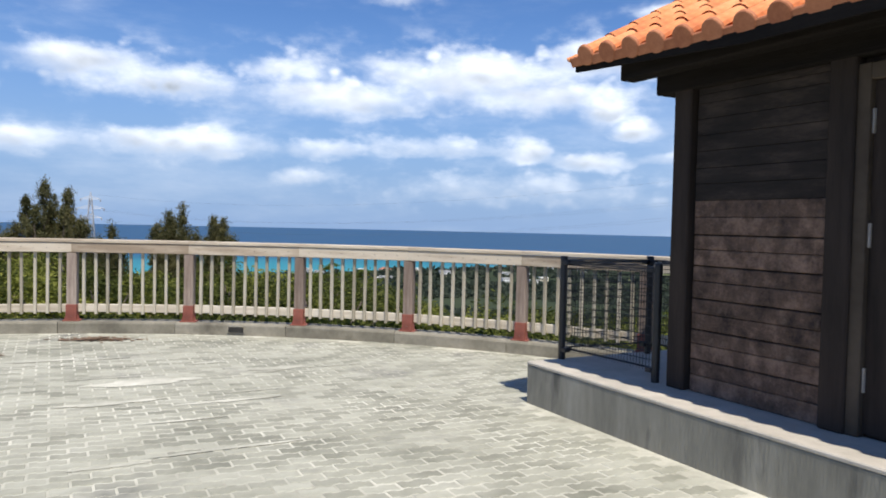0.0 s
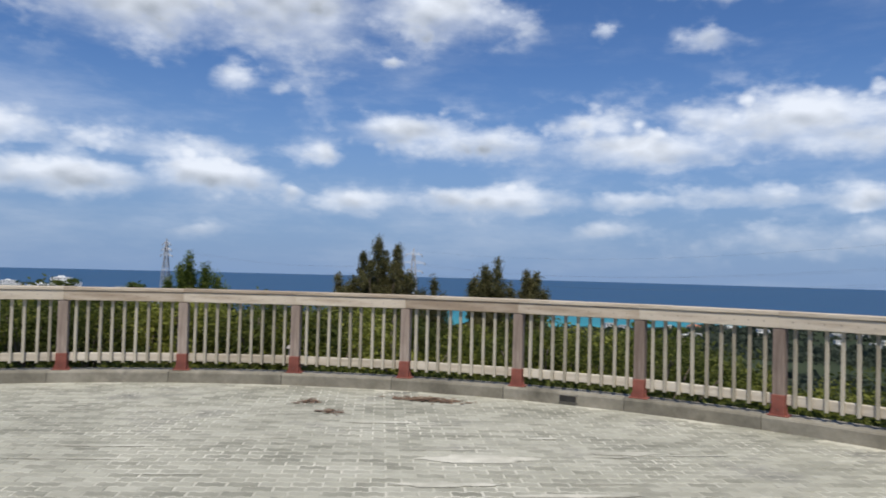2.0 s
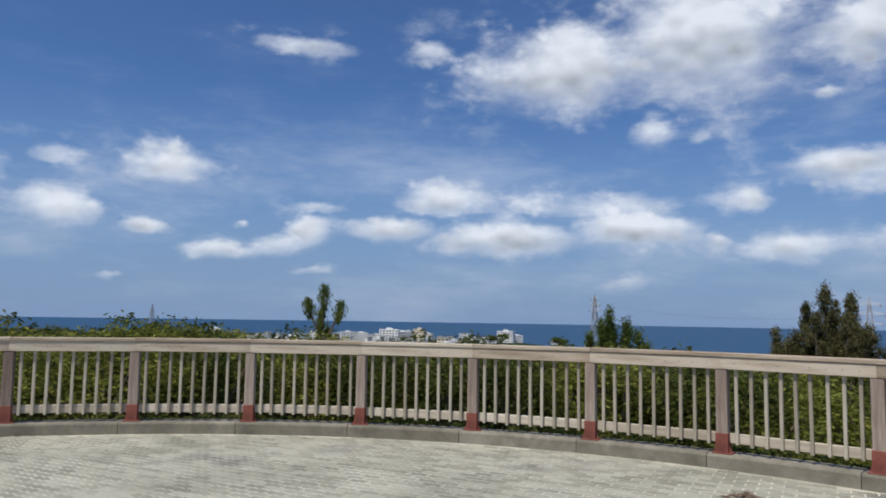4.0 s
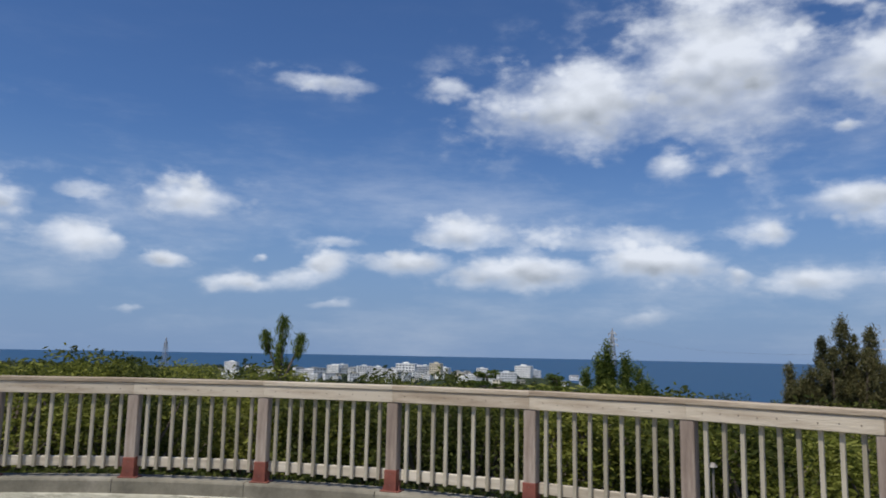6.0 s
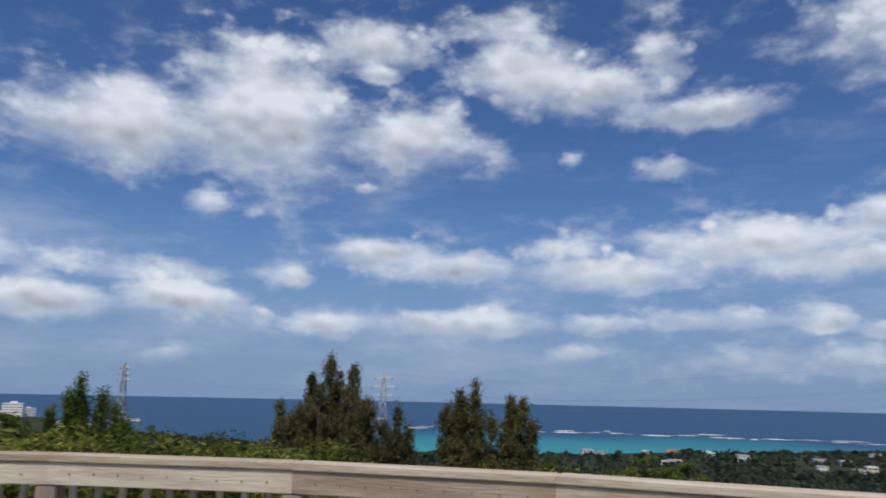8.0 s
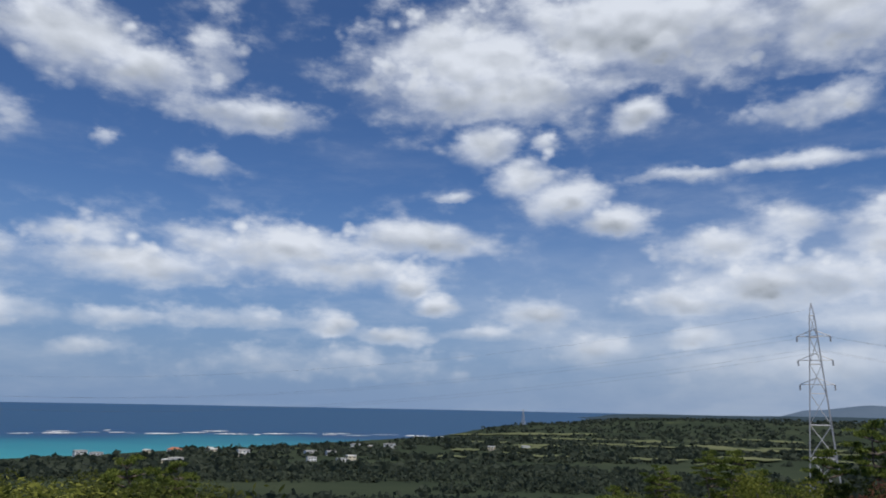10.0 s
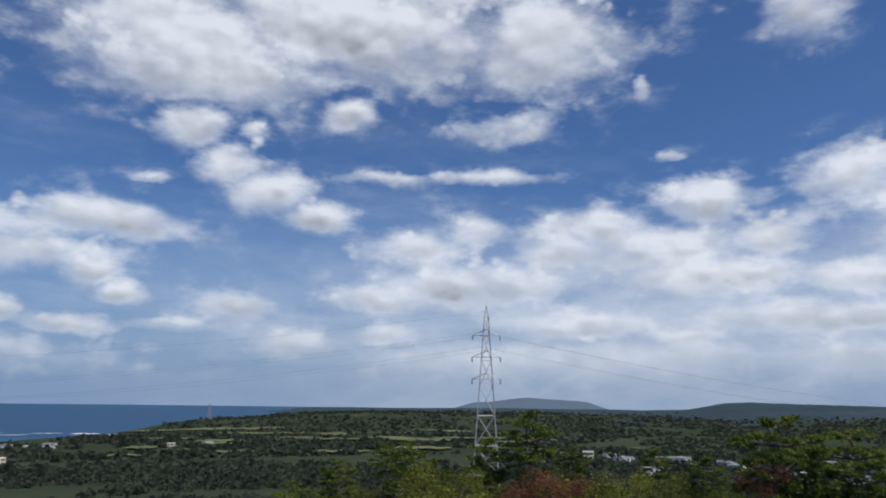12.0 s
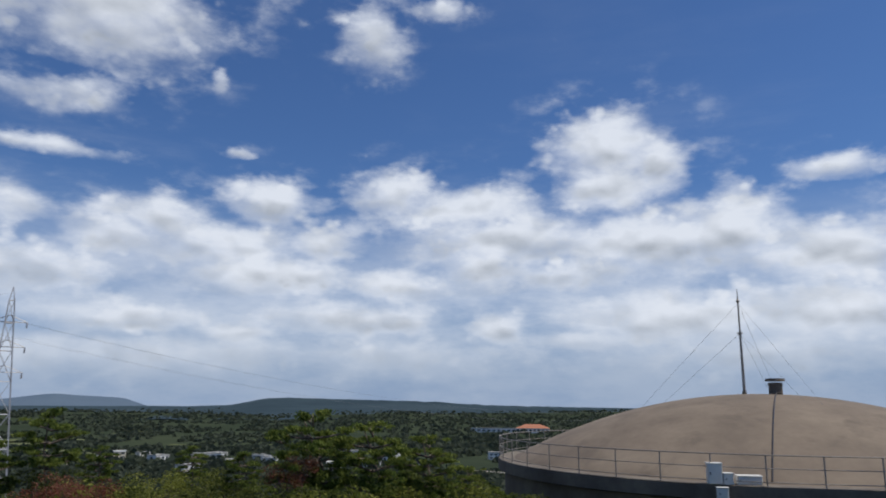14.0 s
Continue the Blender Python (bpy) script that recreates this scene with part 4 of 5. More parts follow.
for a, b in ((CORN[0], CORN[1]), (CORN[0], CORN[2]), (CORN[2], (1.12, 1.31))):
    a, b = Vector((*a, 0)), Vector((*b, 0))
    d = b - a
    side = Vector((-d.y, d.x, 0)).normalized()
    bm = bmesh.new()
    n = max(4, int(d.length / 0.032))
    for k in range(1, n):
        p = a + d * (k / n)
        bar(bm, p + Vector((0, 0, PLINTH + 0.08)), p + Vector((0, 0, 1.2)), 0.0028, 4)
    for k in range(13):
        zz = PLINTH + 0.1 + k * 0.064
        bar(bm, a + Vector((0, 0, zz)), b + Vector((0, 0, zz)), 0.0035, 4)
    for dz, off in ((0.84, 0.03), (0.86, -0.03), (0.88, 0.0), (0.1, 0.03)):
        q = side * off + Vector((0, 0, PLINTH + dz))
        bar(bm, a + q, b + q, 0.006, 6)
    part("mesh_panel", bm, M_BLACK, pen)
    for p in (a + d.normalized() * 0.05, b - d.normalized() * 0.05):
        for zz in (PLINTH + 0.09, PLINTH + 0.86):
            bm = bmesh.new()
            box(bm, (p.x - 0.03, p.y - 0.03, zz - 0.02), (p.x + 0.03, p.y + 0.03, zz + 0.02), 0.004)
            part("clamp", bm, M_BLACK, pen)

# ------------------------------------------------------------------ water tank with a shallow dome
TX, TY, TR, TZ = 42.9, 5.1, 14.0, -1.3


def lathe(profile, n=96, closed=False):
    bm = bmesh.new()
    rows = [[bm.verts.new((r * math.cos(2 * math.pi * k / n), r * math.sin(2 * math.pi * k / n), z)) for k in range(n)] for r, z in profile]
    for p, q in zip(rows, rows[1:]):
        for k in range(n):
            bm.faces.new((p[k], p[(k + 1) % n], q[(k + 1) % n], q[k]))
    if closed:
        bm.faces.new(rows[-1])
    return bm


tank = tagged(thing("water_tank", (TX, TY, 0), -4.6), "round concrete water tank with a brown-grey shallow dome and galvanised handrail", "water tank")
part("tank_wall", lathe([(TR - 0.35, -14), (TR - 0.35, TZ - 0.62)], 120), M_TANKWALL, tank, "dark stained concrete wall", True)
part("rim_ledge", lathe([(TR - 0.36, TZ - 0.6), (TR, TZ - 0.55), (TR, TZ - 0.02), (TR - 0.02, TZ), (TR - 0.9, TZ), (TR - 0.92, TZ - 0.05)], 120), M_TANKWALL, tank, "dark weathered concrete rim")
dome = [(TR - 0.85, TZ - 0.02)]
H = 2.1 - TZ
for t in range(25):
    q = t / 24
    r = (TR - 0.9) * (1 - q) + 0.02 * q
    dome.append((r, TZ + 0.02 + H * (1 - (r / (TR - 0.9)) ** 2)))
part("dome", lathe(dome, 120, True), M_DOME, tank, "brown-grey concrete dome with pale cracks", True)
for dz, rr in ((1.08, 0.024), (0.62, 0.018), (0.14, 0.018)):
    pts = [Vector(((TR - 0.08) * math.cos(2 * math.pi * k / 96), (TR - 0.08) * math.sin(2 * math.pi * k / 96), TZ + dz)) for k in range(97)]
    part("guard_rail", tube(pts, rr, 6), M_GALV, tank)
bm = bmesh.new()
bar(bm, (0, 0, 0), (0, 0, 1.09), 0.026, 6)
up = part("guard_post", bm, M_GALV, tank)
NPOST = 46
up.matrix_basis = pose(TR - 0.08, 0, TZ)
for k in range(1, NPOST):
    a = 2 * math.pi * k / NPOST
    share("guard_post", up.data, pose((TR - 0.08) * math.cos(a), (TR - 0.08) * math.sin(a), TZ), tank)
bm = bmesh.new()
bmesh.ops.create_cone(bm, cap_ends=True, segments=16, radius1=0.34, radius2=0.34, depth=0.8, matrix=Matrix.Translation((-0.5, -0.82, 2.3)))
vent = part("vent", bm, M_TANKWALL, tank, "dark cylindrical roof vent")
bm = bmesh.new()
bmesh.ops.create_cone(bm, cap_ends=True, segments=16, radius1=0.5, radius2=0.47, depth=0.14, matrix=Matrix.Translation((-0.5, -0.82, 2.84)))
bmesh.ops.create_cone(bm, cap_ends=True, segments=16, radius1=0.37, radius2=0.37, depth=0.1, matrix=Matrix.Translation((-0.5, -0.82, 2.6)))
part("vent_cap", bm, M_TANKWALL, vent)
bm = bmesh.new()
box(bm, (-1.0, -1.12, 1.9), (-0.2, -0.5, 2.2), 0.02)
part("vent_kerb", bm, M_TANKWALL, vent)
bm = bmesh.new()
prev = None
for t in range(13):
    r = 0.9 + (TR - 1.9) * t / 12
    p = Vector((-r, -0.85 + 0.055 * t, TZ + 0.06 + H * (1 - (r / (TR - 0.9)) ** 2)))
    if prev:
        bar(bm, prev, p, 0.028, 5)
    prev = p
part("cable_conduit", bm, M_BLACK, tank)

mast = tagged(thing("lightning_mast", (42.5, 5.85, 1.95)), "slim grey lightning mast with guy wires on the dome", "mast")
bm = bmesh.new()
bar(bm, (0, 0, 0), (0, 0, 3.4), 0.08, 8, 0.06)
part("lower_pole", bm, M_GALV, mast)
bm = bmesh.new()
bar(bm, (0, 0, 3.4), (0, 0, 5.1), 0.05, 8, 0.04)
part("upper_pole", bm, M_GALV, mast)
bm = bmesh.new()
bar(bm, (0, 0, 5.05), (0, 0, 5.85), 0.05, 8, 0.01)
bmesh.ops.create_uvsphere(bm, u_segments=8, v_segments=6, radius=0.1, matrix=Matrix.Translation((0, 0, 5.15)))
part("rod_tip", bm, M_GALV, mast)
bm = bmesh.new()
bmesh.ops.create_cone(bm, cap_ends=True, segments=10, radius1=0.14, radius2=0.14, depth=0.08, matrix=Matrix.Translation((0, 0, 3.4)))
part("collar", bm, M_GALV, mast)
bm = bmesh.new()
box(bm, (-0.4, -0.4, -0.08), (0.4, 0.4, 0.08), 0.02)
bmesh.ops.create_cone(bm, cap_ends=True, segments=10, radius1=0.16, radius2=0.08, depth=0.35, matrix=Matrix.Translation((0, 0, 0.2)))
part("base_plate", bm, M_TANKWALL, mast)
for ang in (95, 215, 335):
    for z0, rr in ((5.05, 5.4), (3.4, 4.2)):
        bm = bmesh.new()
        e = Vector((rr * math.cos(radians(ang)), rr * math.sin(radians(ang)), 0))
        q = (Vector((42.5 - TX, 5.85 - TY, 0)) + e).length
        e.z = TZ + H * (1 - (q / (TR - 0.9)) ** 2) - 1.95
        bar(bm, (0, 0, z0), e, 0.006, 4)
        part("guy_wire", bm, M_WIRE, mast)


def cabinet(place, size, label):
    ob = thing("cabinet", place, 8)
    w, d, h = size
    bm = bmesh.new()
    box(bm, (-w / 2, -d / 2, 0), (w / 2, d / 2, h), 0.015)
    body = part("body", bm, M_CABINET, ob)
    bm = bmesh.new()
    box(bm, (-w / 2 - 0.012, -d / 2 + 0.03, 0.05), (-w / 2 - 0.001, d / 2 - 0.03, h - 0.05), 0.004)
    door = part("door", bm, M_CABINET, ob)
    bm = bmesh.new()
    box(bm, (-w / 2 - 0.03, d / 2 - 0.1, h * 0.45), (-w / 2 - 0.0125, d / 2 - 0.07, h * 0.6))
    part("handle", bm, M_BLACK, door)
    bm = bmesh.new()
    box(bm, (-w / 2 - 0.03, -d / 2 - 0.02, h), (w / 2 + 0.02, d / 2 + 0.02, h + 0.03), 0.008)
    part("lid", bm, M_CABINET, ob)
    return tagged(ob, label, "cabinet")


cabinet((29.35, 7.98, TZ), (0.4, 0.52, 0.72), "tall white electrical cabinet on the tank rim")
cabinet((29.3, 7.52, TZ), (0.35, 0.34, 0.38), "small white electrical box on the tank rim")
cabinet((28.77, 7.75, TZ - 0.5), (0.2, 0.4, 0.42), "small white switch box on the outside of the tank rim")
cabinet((29.5, 6.8, TZ), (0.5, 0.85, 0.3), "low grey-white equipment box on the tank rim")

# ------------------------------------------------------------------ pylons and wires
def pylon(name, place, height, base, arms, label, mem=0.12, top=0.14, turn=20):
    ob = thing(name, place, turn)
    bm = bmesh.new()
    n = max(5, int(height / 6.0))
    levels = []
    for k in range(n + 1):
        t = 1 - (1 - k / n) ** 1.15
        w = base * (1 - t) + base * top * t
        levels.append((w / 2, height * 0.94 * t))
    cs = ((-1, -1), (1, -1), (1, 1), (-1, 1))
    for sx, sy in cs:
        part("leg", tube([(sx * w, sy * w, z) for w, z in levels], mem * 1.25, 4), M_PYLON, ob)
    for (w0, z0), (w1, z1) in zip(levels, levels[1:]):
        for j, (sx, sy) in enumerate(cs):
            tx, ty = cs[(j + 1) % 4]
            bar(bm, (sx * w0, sy * w0, z0), (tx * w1, ty * w1, z1), mem * 0.45, 3)
            bar(bm, (tx * w0, ty * w0, z0), (sx * w1, sy * w1, z1), mem * 0.45, 3)
            bar(bm, (sx * w1, sy * w1, z1), (tx * w1, ty * w1, z1), mem * 0.7, 3)
    part("bracing", bm, M_PYLON, ob)
    bm = bmesh.new()
    w, z = levels[-1]
    for sx, sy in cs:
        bar(bm, (sx * w, sy * w, z), (0, 0, height), mem, 4)
    part("peak", bm, M_PYLON, ob)
    for f, reach in arms:
        z = height * f
        for s in (-1, 1):
            bm = bmesh.new()
            for y in (-0.4, 0.4):
                bar(bm, (0, y, z), (s * reach, 0, z), mem * 0.7, 3)
                bar(bm, (0, y, z + height * 0.03), (s * reach, 0, z), mem * 0.7, 3)
            bar(bm, (s * reach, 0, z), (s * reach, 0, z - height * 0.025), mem * 1.3, 5)
            part("cross_arm", bm, M_PYLON, ob)
    return tagged(ob, label, "pylon")


def on_ground(x, y):
    return (x, y, ground_z(x, y) - 0.4)


BIG, ONE, TWO, THREE, FARP = (118.2, 143.3), (-131.8, 276.1), (-238.9, 249.7), (-255.8, 61.7), (537, 1406)
for name, at, topz, base, arms, label, mem in (
        ("pylon", BIG, 24.9, 7.0, ((0.845, 3.3), (0.735, 3.4), (0.625, 3.4)), "tall pale steel lattice pylon among the pines", 0.135),
        ("pylon", ONE, 10.8, 6.0, ((0.93, 3.4), (0.84, 4.6), (0.75, 3.8)), "pale steel lattice pylon behind the casuarina", 0.16),
        ("pylon", TWO, 12.8, 5.0, ((0.93, 1.8), (0.86, 2.2), (0.79, 2.6)), "grey steel lattice pylon behind a pine", 0.16),
        ("pylon", THREE, 4.0, 4.2, (), "slim grey lattice tower above the bushes", 0.07),
        ("pylon", FARP, -7.0, 6.0, ((0.9, 4.0),), "tiny distant grey pylon on the ridge", 0.3)):
    g = on_ground(*at)
    pylon(name, g, topz - g[2], base, arms, label, mem, turn=-41 if at == BIG else 20)


def wire_span(name, a, b, sag, offsets):
    ob = tagged(thing(name, (0, 0, 0)), "thin grey power lines hanging between pylons", "power line")
    for off in offsets:
        pts = [Vector(a).lerp(Vector(b), k / 20) + Vector(off) + Vector((0, 0, -4 * sag * (k / 20) * (1 - k / 20))) for k in range(21)]
        part("wire", tube(pts, 0.014, 3), M_WIRE, ob)


wire_span("power_line", (*BIG, 18.0), (*ONE, 4.5), 9, ((2.8, 1, 0), (-2.8, -1, 0), (3.2, 1, -3.6), (-3.2, -1, -3.6), (0, 0, 5.5)))
wire_span("power_line", (*BIG, 18.0), (420, 40, -2), 8, ((2.8, 1, 0), (-2.8, -1, 0), (3.4, 1, -3.4), (-3.4, -1, -3.4)))
wire_span("power_line", (*ONE, 4.5), (*TWO, 9.0), 4, ((2.8, 1, 0), (-2.8, -1, 0)))

# ------------------------------------------------------------------ town and houses
def block(name, w, d, h, storeys, wall, roof, label, cat, cols=5, pitched=False, stair=False):
    ob = new(name)
    bm = bmesh.new()
    box(bm, (-w / 2, -d / 2, -3), (w / 2, d / 2, h))
    if stair:
        box(bm, (-w * 0.16, -d * 0.2, h), (w * 0.14, d * 0.2, h + 3))
    part("wall", bm, wall, ob)
    bm = bmesh.new()
    if pitched:
        e = 0.5
        vs = [bm.verts.new(v) for v in ((-w / 2 - e, -d / 2 - e, h), (w / 2 + e, -d / 2 - e, h), (w / 2 + e, d / 2 + e, h), (-w / 2 - e, d / 2 + e, h), (-w * 0.22, 0, h + d * 0.28), (w * 0.22, 0, h + d * 0.28))]
        for f in ((0, 1, 5, 4), (1, 2, 5), (2, 3, 4, 5), (3, 0, 4), (3, 2, 1, 0)):
            bm.faces.new([vs[q] for q in f])
    else:
        for lo, hi in (((-w / 2 - .2, -d / 2 - .2, h), (w / 2 + .2, -d / 2 + .15, h + .8)), ((-w / 2 - .2, d / 2 - .15, h), (w / 2 + .2, d / 2 + .2, h + .8)),
                       ((-w / 2 - .2, -d / 2 + .15, h), (-w / 2 + .15, d / 2 - .15, h + .8)), ((w / 2 - .15, -d / 2 + .15, h), (w / 2 + .2, d / 2 - .15, h + .8))):
            box(bm, lo, hi)
    part("roof", bm, roof, ob)
    win = None
    for s in range(storeys):
        z = h * (s + 0.38) / storeys
        zh = h / storeys * 0.42
        for c in range(cols):
            x = -w / 2 + w * (c + 0.5) / cols
            ww = w / cols * 0.3
            if win is None:
                bm = bmesh.new()
                box(bm, (-ww, -0.12, 0), (ww, 0.05, zh))
                win = part("window", bm, M_GLASS, ob)
                win.matrix_basis = pose(x, -d / 2, z)
                side = None
            else:
                share("window", win.data, pose(x, -d / 2, z), ob)
        for sgn in (-1, 1):
            share("window", win.data, pose(sgn * w / 2, 0, z, 0, 0, 90), ob)
    return tagged(ob, label, cat, group="hillside town buildings")


FLATS = [block("apartment_building", 16, 12, 11, 3, M_WHITE, M_ROOFGREY, "white flat-roofed apartment building in the distant town", "building", 4),
         block("apartment_building", 26, 12, 17, 5, M_WHITE, M_WHITE, "long white apartment building in the distant town", "building", 6, stair=True),
         block("apartment_building", 13, 12, 8, 2, M_CREAM, M_ROOFGREY, "low cream flat-roofed building in the distant town", "building", 3),
         block("apartment_building", 19, 14, 22, 6, M_CREAM, M_CREAM, "tall cream apartment tower in the distant town", "building", 5, stair=True)]
HOUSES = [block("house", 11, 9, 5.5, 2, M_WHITE, M_ROOFGREY, "small white flat-roofed house in the valley", "house", 3),
          block("house", 13, 9, 4.2, 1, M_WHITE, M_ROOFRED, "white house with an orange-red roof", "house", 3, pitched=True),
          block("house", 9, 8, 6.0, 2, M_CREAM, M_WHITE, "small cream concrete house in the valley", "house", 2)]


def polar(az, r, ox=-2.0, oy=5.0):
    return ox - math.sin(radians(az)) * r, oy + math.cos(radians(az)) * r


def settle(proto, used, az, r, sink=0.3, turn=None, scale=1.0):
    x, y = polar(az, r)
    m = pose(x, y, ground_z(x, y) - sink, 0, 0, az if turn is None else turn) @ Matrix.Scale(scale, 4)
    if id(proto) not in used:
        used.add(id(proto))
        proto.matrix_basis = m
    else:
        cp = copy_thing(proto, m)
        cp.matrix_basis = m
    return True


rnd, used = random.Random(8), set()
for az, r, k, s in ((59.6, 1060, 1, 1.05), (58.6, 1090, 1, 0.85), (57.3, 1040, 3, 0.85), (60.4, 1010, 0, 0.9), (50.6, 1120, 1, 0.95), (46.8, 1180, 0, 0.9), (66.3, 1000, 0, 1.1), (55.4, 960, 2, 1.2), (62.8, 1080, 1, 0.8)):
    settle(FLATS[k], used, az, r, 0.3, az + rnd.uniform(-25, 25), s)
for k in range(130):
    az = rnd.choice((rnd.gauss(59, 3.5), rnd.gauss(63, 5), rnd.uniform(43, 74)))
    settle(FLATS[rnd.choice((0, 0, 0, 1, 2, 2))], used, az, rnd.uniform(800, 1400), 0.3, az + rnd.uniform(-35, 35), rnd.uniform(0.45, 0.8))
for k in range(34):
    az = -rnd.uniform(44, 86)
    settle(HOUSES[rnd.choice((0, 0, 2, 0, 2))], used, az, rnd.uniform(330, 520), 0.3, az + rnd.uniform(-40, 40), rnd.uniform(0.5, 0.8))
for k in range(20):
    az = rnd.uniform(-24, 11)
    settle(HOUSES[rnd.choice((0, 0, 2, 0, 2, 0, 1))], used, az, rnd.uniform(430, 640), 0.3, az + rnd.uniform(-40, 40), rnd.uniform(0.45, 0.75))
hall = block("hall", 38, 16, 5.5, 1, M_WHITE, M_ROOFRED, "long white hall with a bright red roof across the valley", "building", 8, pitched=True)
settle(hall, used, -78.5, 880, 0.3, -80, 1.0)
depot = block("depot", 52, 10, 4.0, 1, M_WHITE, M_ROOFGREY, "long low white depot beside the red-roofed hall", "building", 9)
settle(depot, used, -75.6, 890, 0.3, -76, 1.0)
settle(HOUSES[0], used, 14.0, 120, 0.3, 10, 0.5)
settle(HOUSES[1], used, 15.2, 41, 2.1, 60, 0.36)

# ------------------------------------------------------------------ vegetation
def leaves(rnd, clumps, size, slim=0.6, droop=0.0, shell=0.55):
    """Leaf quads scattered in the clumps (centre, radii, count)."""
    verts, faces = [], []
    for c, rad, n in clumps:
        for _ in range(n):
            d = Vector((rnd.gauss(0, 1), rnd.gauss(0, 1), rnd.gauss(0, 1))).normalized() * rnd.uniform(shell, 1.0)
            p = Vector(c) + Vector((d.x * rad[0], d.y * rad[1], d.z * rad[2]))
            s = size * rnd.uniform(0.6, 1.4)
            u = Vector((rnd.gauss(0, 1), rnd.gauss(0, 1), rnd.gauss(0, 0.7) + droop)).normalized()
            v = u.cross(Vector((rnd.gauss(0, 1), rnd.gauss(0, 1), rnd.gauss(0, 1)))).normalized()
            b = len(verts)
            verts += [tuple(p - u * s), tuple(p + v * s * slim * 0.5 - u * s * 0.1), tuple(p + u * s), tuple(p - v * s * slim * 0.5 + u * s * 0.1)]
            faces.append((b, b + 1, b + 2, b + 3))
    return verts, faces


def limb(bm, a, b, r0, r1, sides=6):
    bar(bm, a, b, r0, sides, r1)


def tree(name, label, cat, clumps, leafsize, leafmat, trunk, seed, slim=0.6, droop=0.0, shell=0.55):
    ob = new(name)
    bm = bmesh.new()
    for a, b, r0, r1 in trunk:
        limb(bm, a, b, r0, r1)
    part("trunk", bm, M_BARK, ob)
    v, f = leaves(random.Random(seed), clumps, leafsize, slim, droop, shell)
    crown = new("crown", mesh_of("crown", v, f, leafmat))
    crown.parent = ob
    return tagged(ob, label, cat)


def bush_proto(seed, mat, label, spread=1.0, n=3600, size=0.042):
    rnd = random.Random(seed)
    clumps, trunk = [], []
    k = 17
    for i in range(k):
        a, r = rnd.uniform(0, 6.28), spread * math.sqrt(rnd.random()) * 1.05
        z = 1.15 + rnd.uniform(-0.75, 0.75) * (1 - 0.4 * r)
        s = rnd.uniform(0.28, 0.5)
        clumps.append(((r * math.cos(a), r * math.sin(a), z), (s, s, s * rnd.uniform(0.6, 1.1)), n // k))
        trunk.append(((0, 0, 0.1), (r * 0.8 * math.cos(a), r * 0.8 * math.sin(a), z - 0.1), 0.035, 0.012))
    trunk.append(((0, 0, -0.8), (0, 0, 0.5), 0.08, 0.05))
    return tree("bush", label, "bush", clumps, size, mat, trunk, seed, 0.75)


def pine_proto(seed, label, height=5.0, tiers=6, wide=1.9):
    """Pine with a bare trunk and flat, tiered pads of needles on nearly level limbs."""
    rnd = random.Random(seed)
    clumps, trunk = [], []
    p = Vector((0, 0, -7))
    for k in range(6):
        q = Vector((rnd.uniform(-.12, .12) * k, rnd.uniform(-.12, .12) * k, -7 + (height + 6.8) * (k + 1) / 6))
        trunk.append((tuple(p), tuple(q), 0.17 - 0.024 * k, 0.146 - 0.024 * k))
        p = q
    for t in range(tiers):
        up = t / (tiers - 1)
        z = height * (0.46 + 0.5 * up)
        reach = wide * (0.42 + 0.58 * math.sin(math.pi * (0.22 + 0.68 * up))) * rnd.uniform(0.85, 1.1)
        m = 5 if up < 1 else 2
        a0 = rnd.uniform(0, 6.28)
        for j in range(m):
            a = a0 + j * 6.28 / m + rnd.uniform(-.5, .5)
            r = reach * rnd.uniform(0.45, 1.0) if up < 1 else 0.35 * reach
            c = Vector((r * math.cos(a), r * math.sin(a), z + rnd.uniform(-.16, .22)))
            trunk.append(((0, 0, z - 0.3), tuple(c - Vector((0, 0, 0.08))), 0.05, 0.02))
            trunk.append((tuple(c * 0.6 + Vector((0, 0, 0.4 * z - 0.15))), tuple(c + Vector((rnd.uniform(-.3, .3), rnd.uniform(-.3, .3), 0))), 0.025, 0.01))
            for _ in range(5):
                s = rnd.uniform(0.17, 0.27)
                clumps.append(((c.x + rnd.gauss(0, .27), c.y + rnd.gauss(0, .27), c.z + rnd.uniform(-.05, .1)), (s * 1.35, s * 1.35, s * 0.5), 80))
    return tree("pine_tree", label, "pine tree", clumps, 0.095, M_PINE_DARK, trunk, seed, 0.5, 1.2, 0.0)


def casuarina(seed, label, spires, base, mat=None, name="casuarina_tree", cat="tree"):
    """Wispy dark tree with several feathery spires: (x, y, top, width)."""
    rnd = random.Random(seed)
    clumps, trunk = [], []
    for x, y, top, w in spires:
        trunk.append(((x * 0.25, y * 0.25, base), (x, y, top - 0.6), 0.12, 0.03))
        z = top
        lowest = base + (top - base) * 0.18
        while z > lowest:
            t = (top - z) / max(top - lowest, 0.1)
            reach = w * (0.14 + 0.86 * min(1, t * 2.0) ** 0.8)
            for _ in range(3 + int(9 * t)):
                a = rnd.uniform(0, 6.28)
                r = 1.25 * reach * rnd.uniform(0.1, 1.0) * (1.4 if rnd.random() < 0.14 else 1.0)
                s = rnd.uniform(0.16, 0.34)
                k = x * (1 - 0.4 * t), y * (1 - 0.4 * t)
                c = (k[0] + r * math.cos(a), k[1] + r * math.sin(a), z + rnd.uniform(-.2, .2))
                clumps.append((c, (s * 0.9, s * 0.9, s * 1.35), 125))
                if rnd.random() < 0.35:
                    trunk.append(((k[0], k[1], z - 0.3), c, 0.025, 0.01))
            z -= 0.26
    return tree(name, label, cat, clumps, 0.082, mat or M_CASU, trunk, seed, 0.3, 0.8, 0.1)


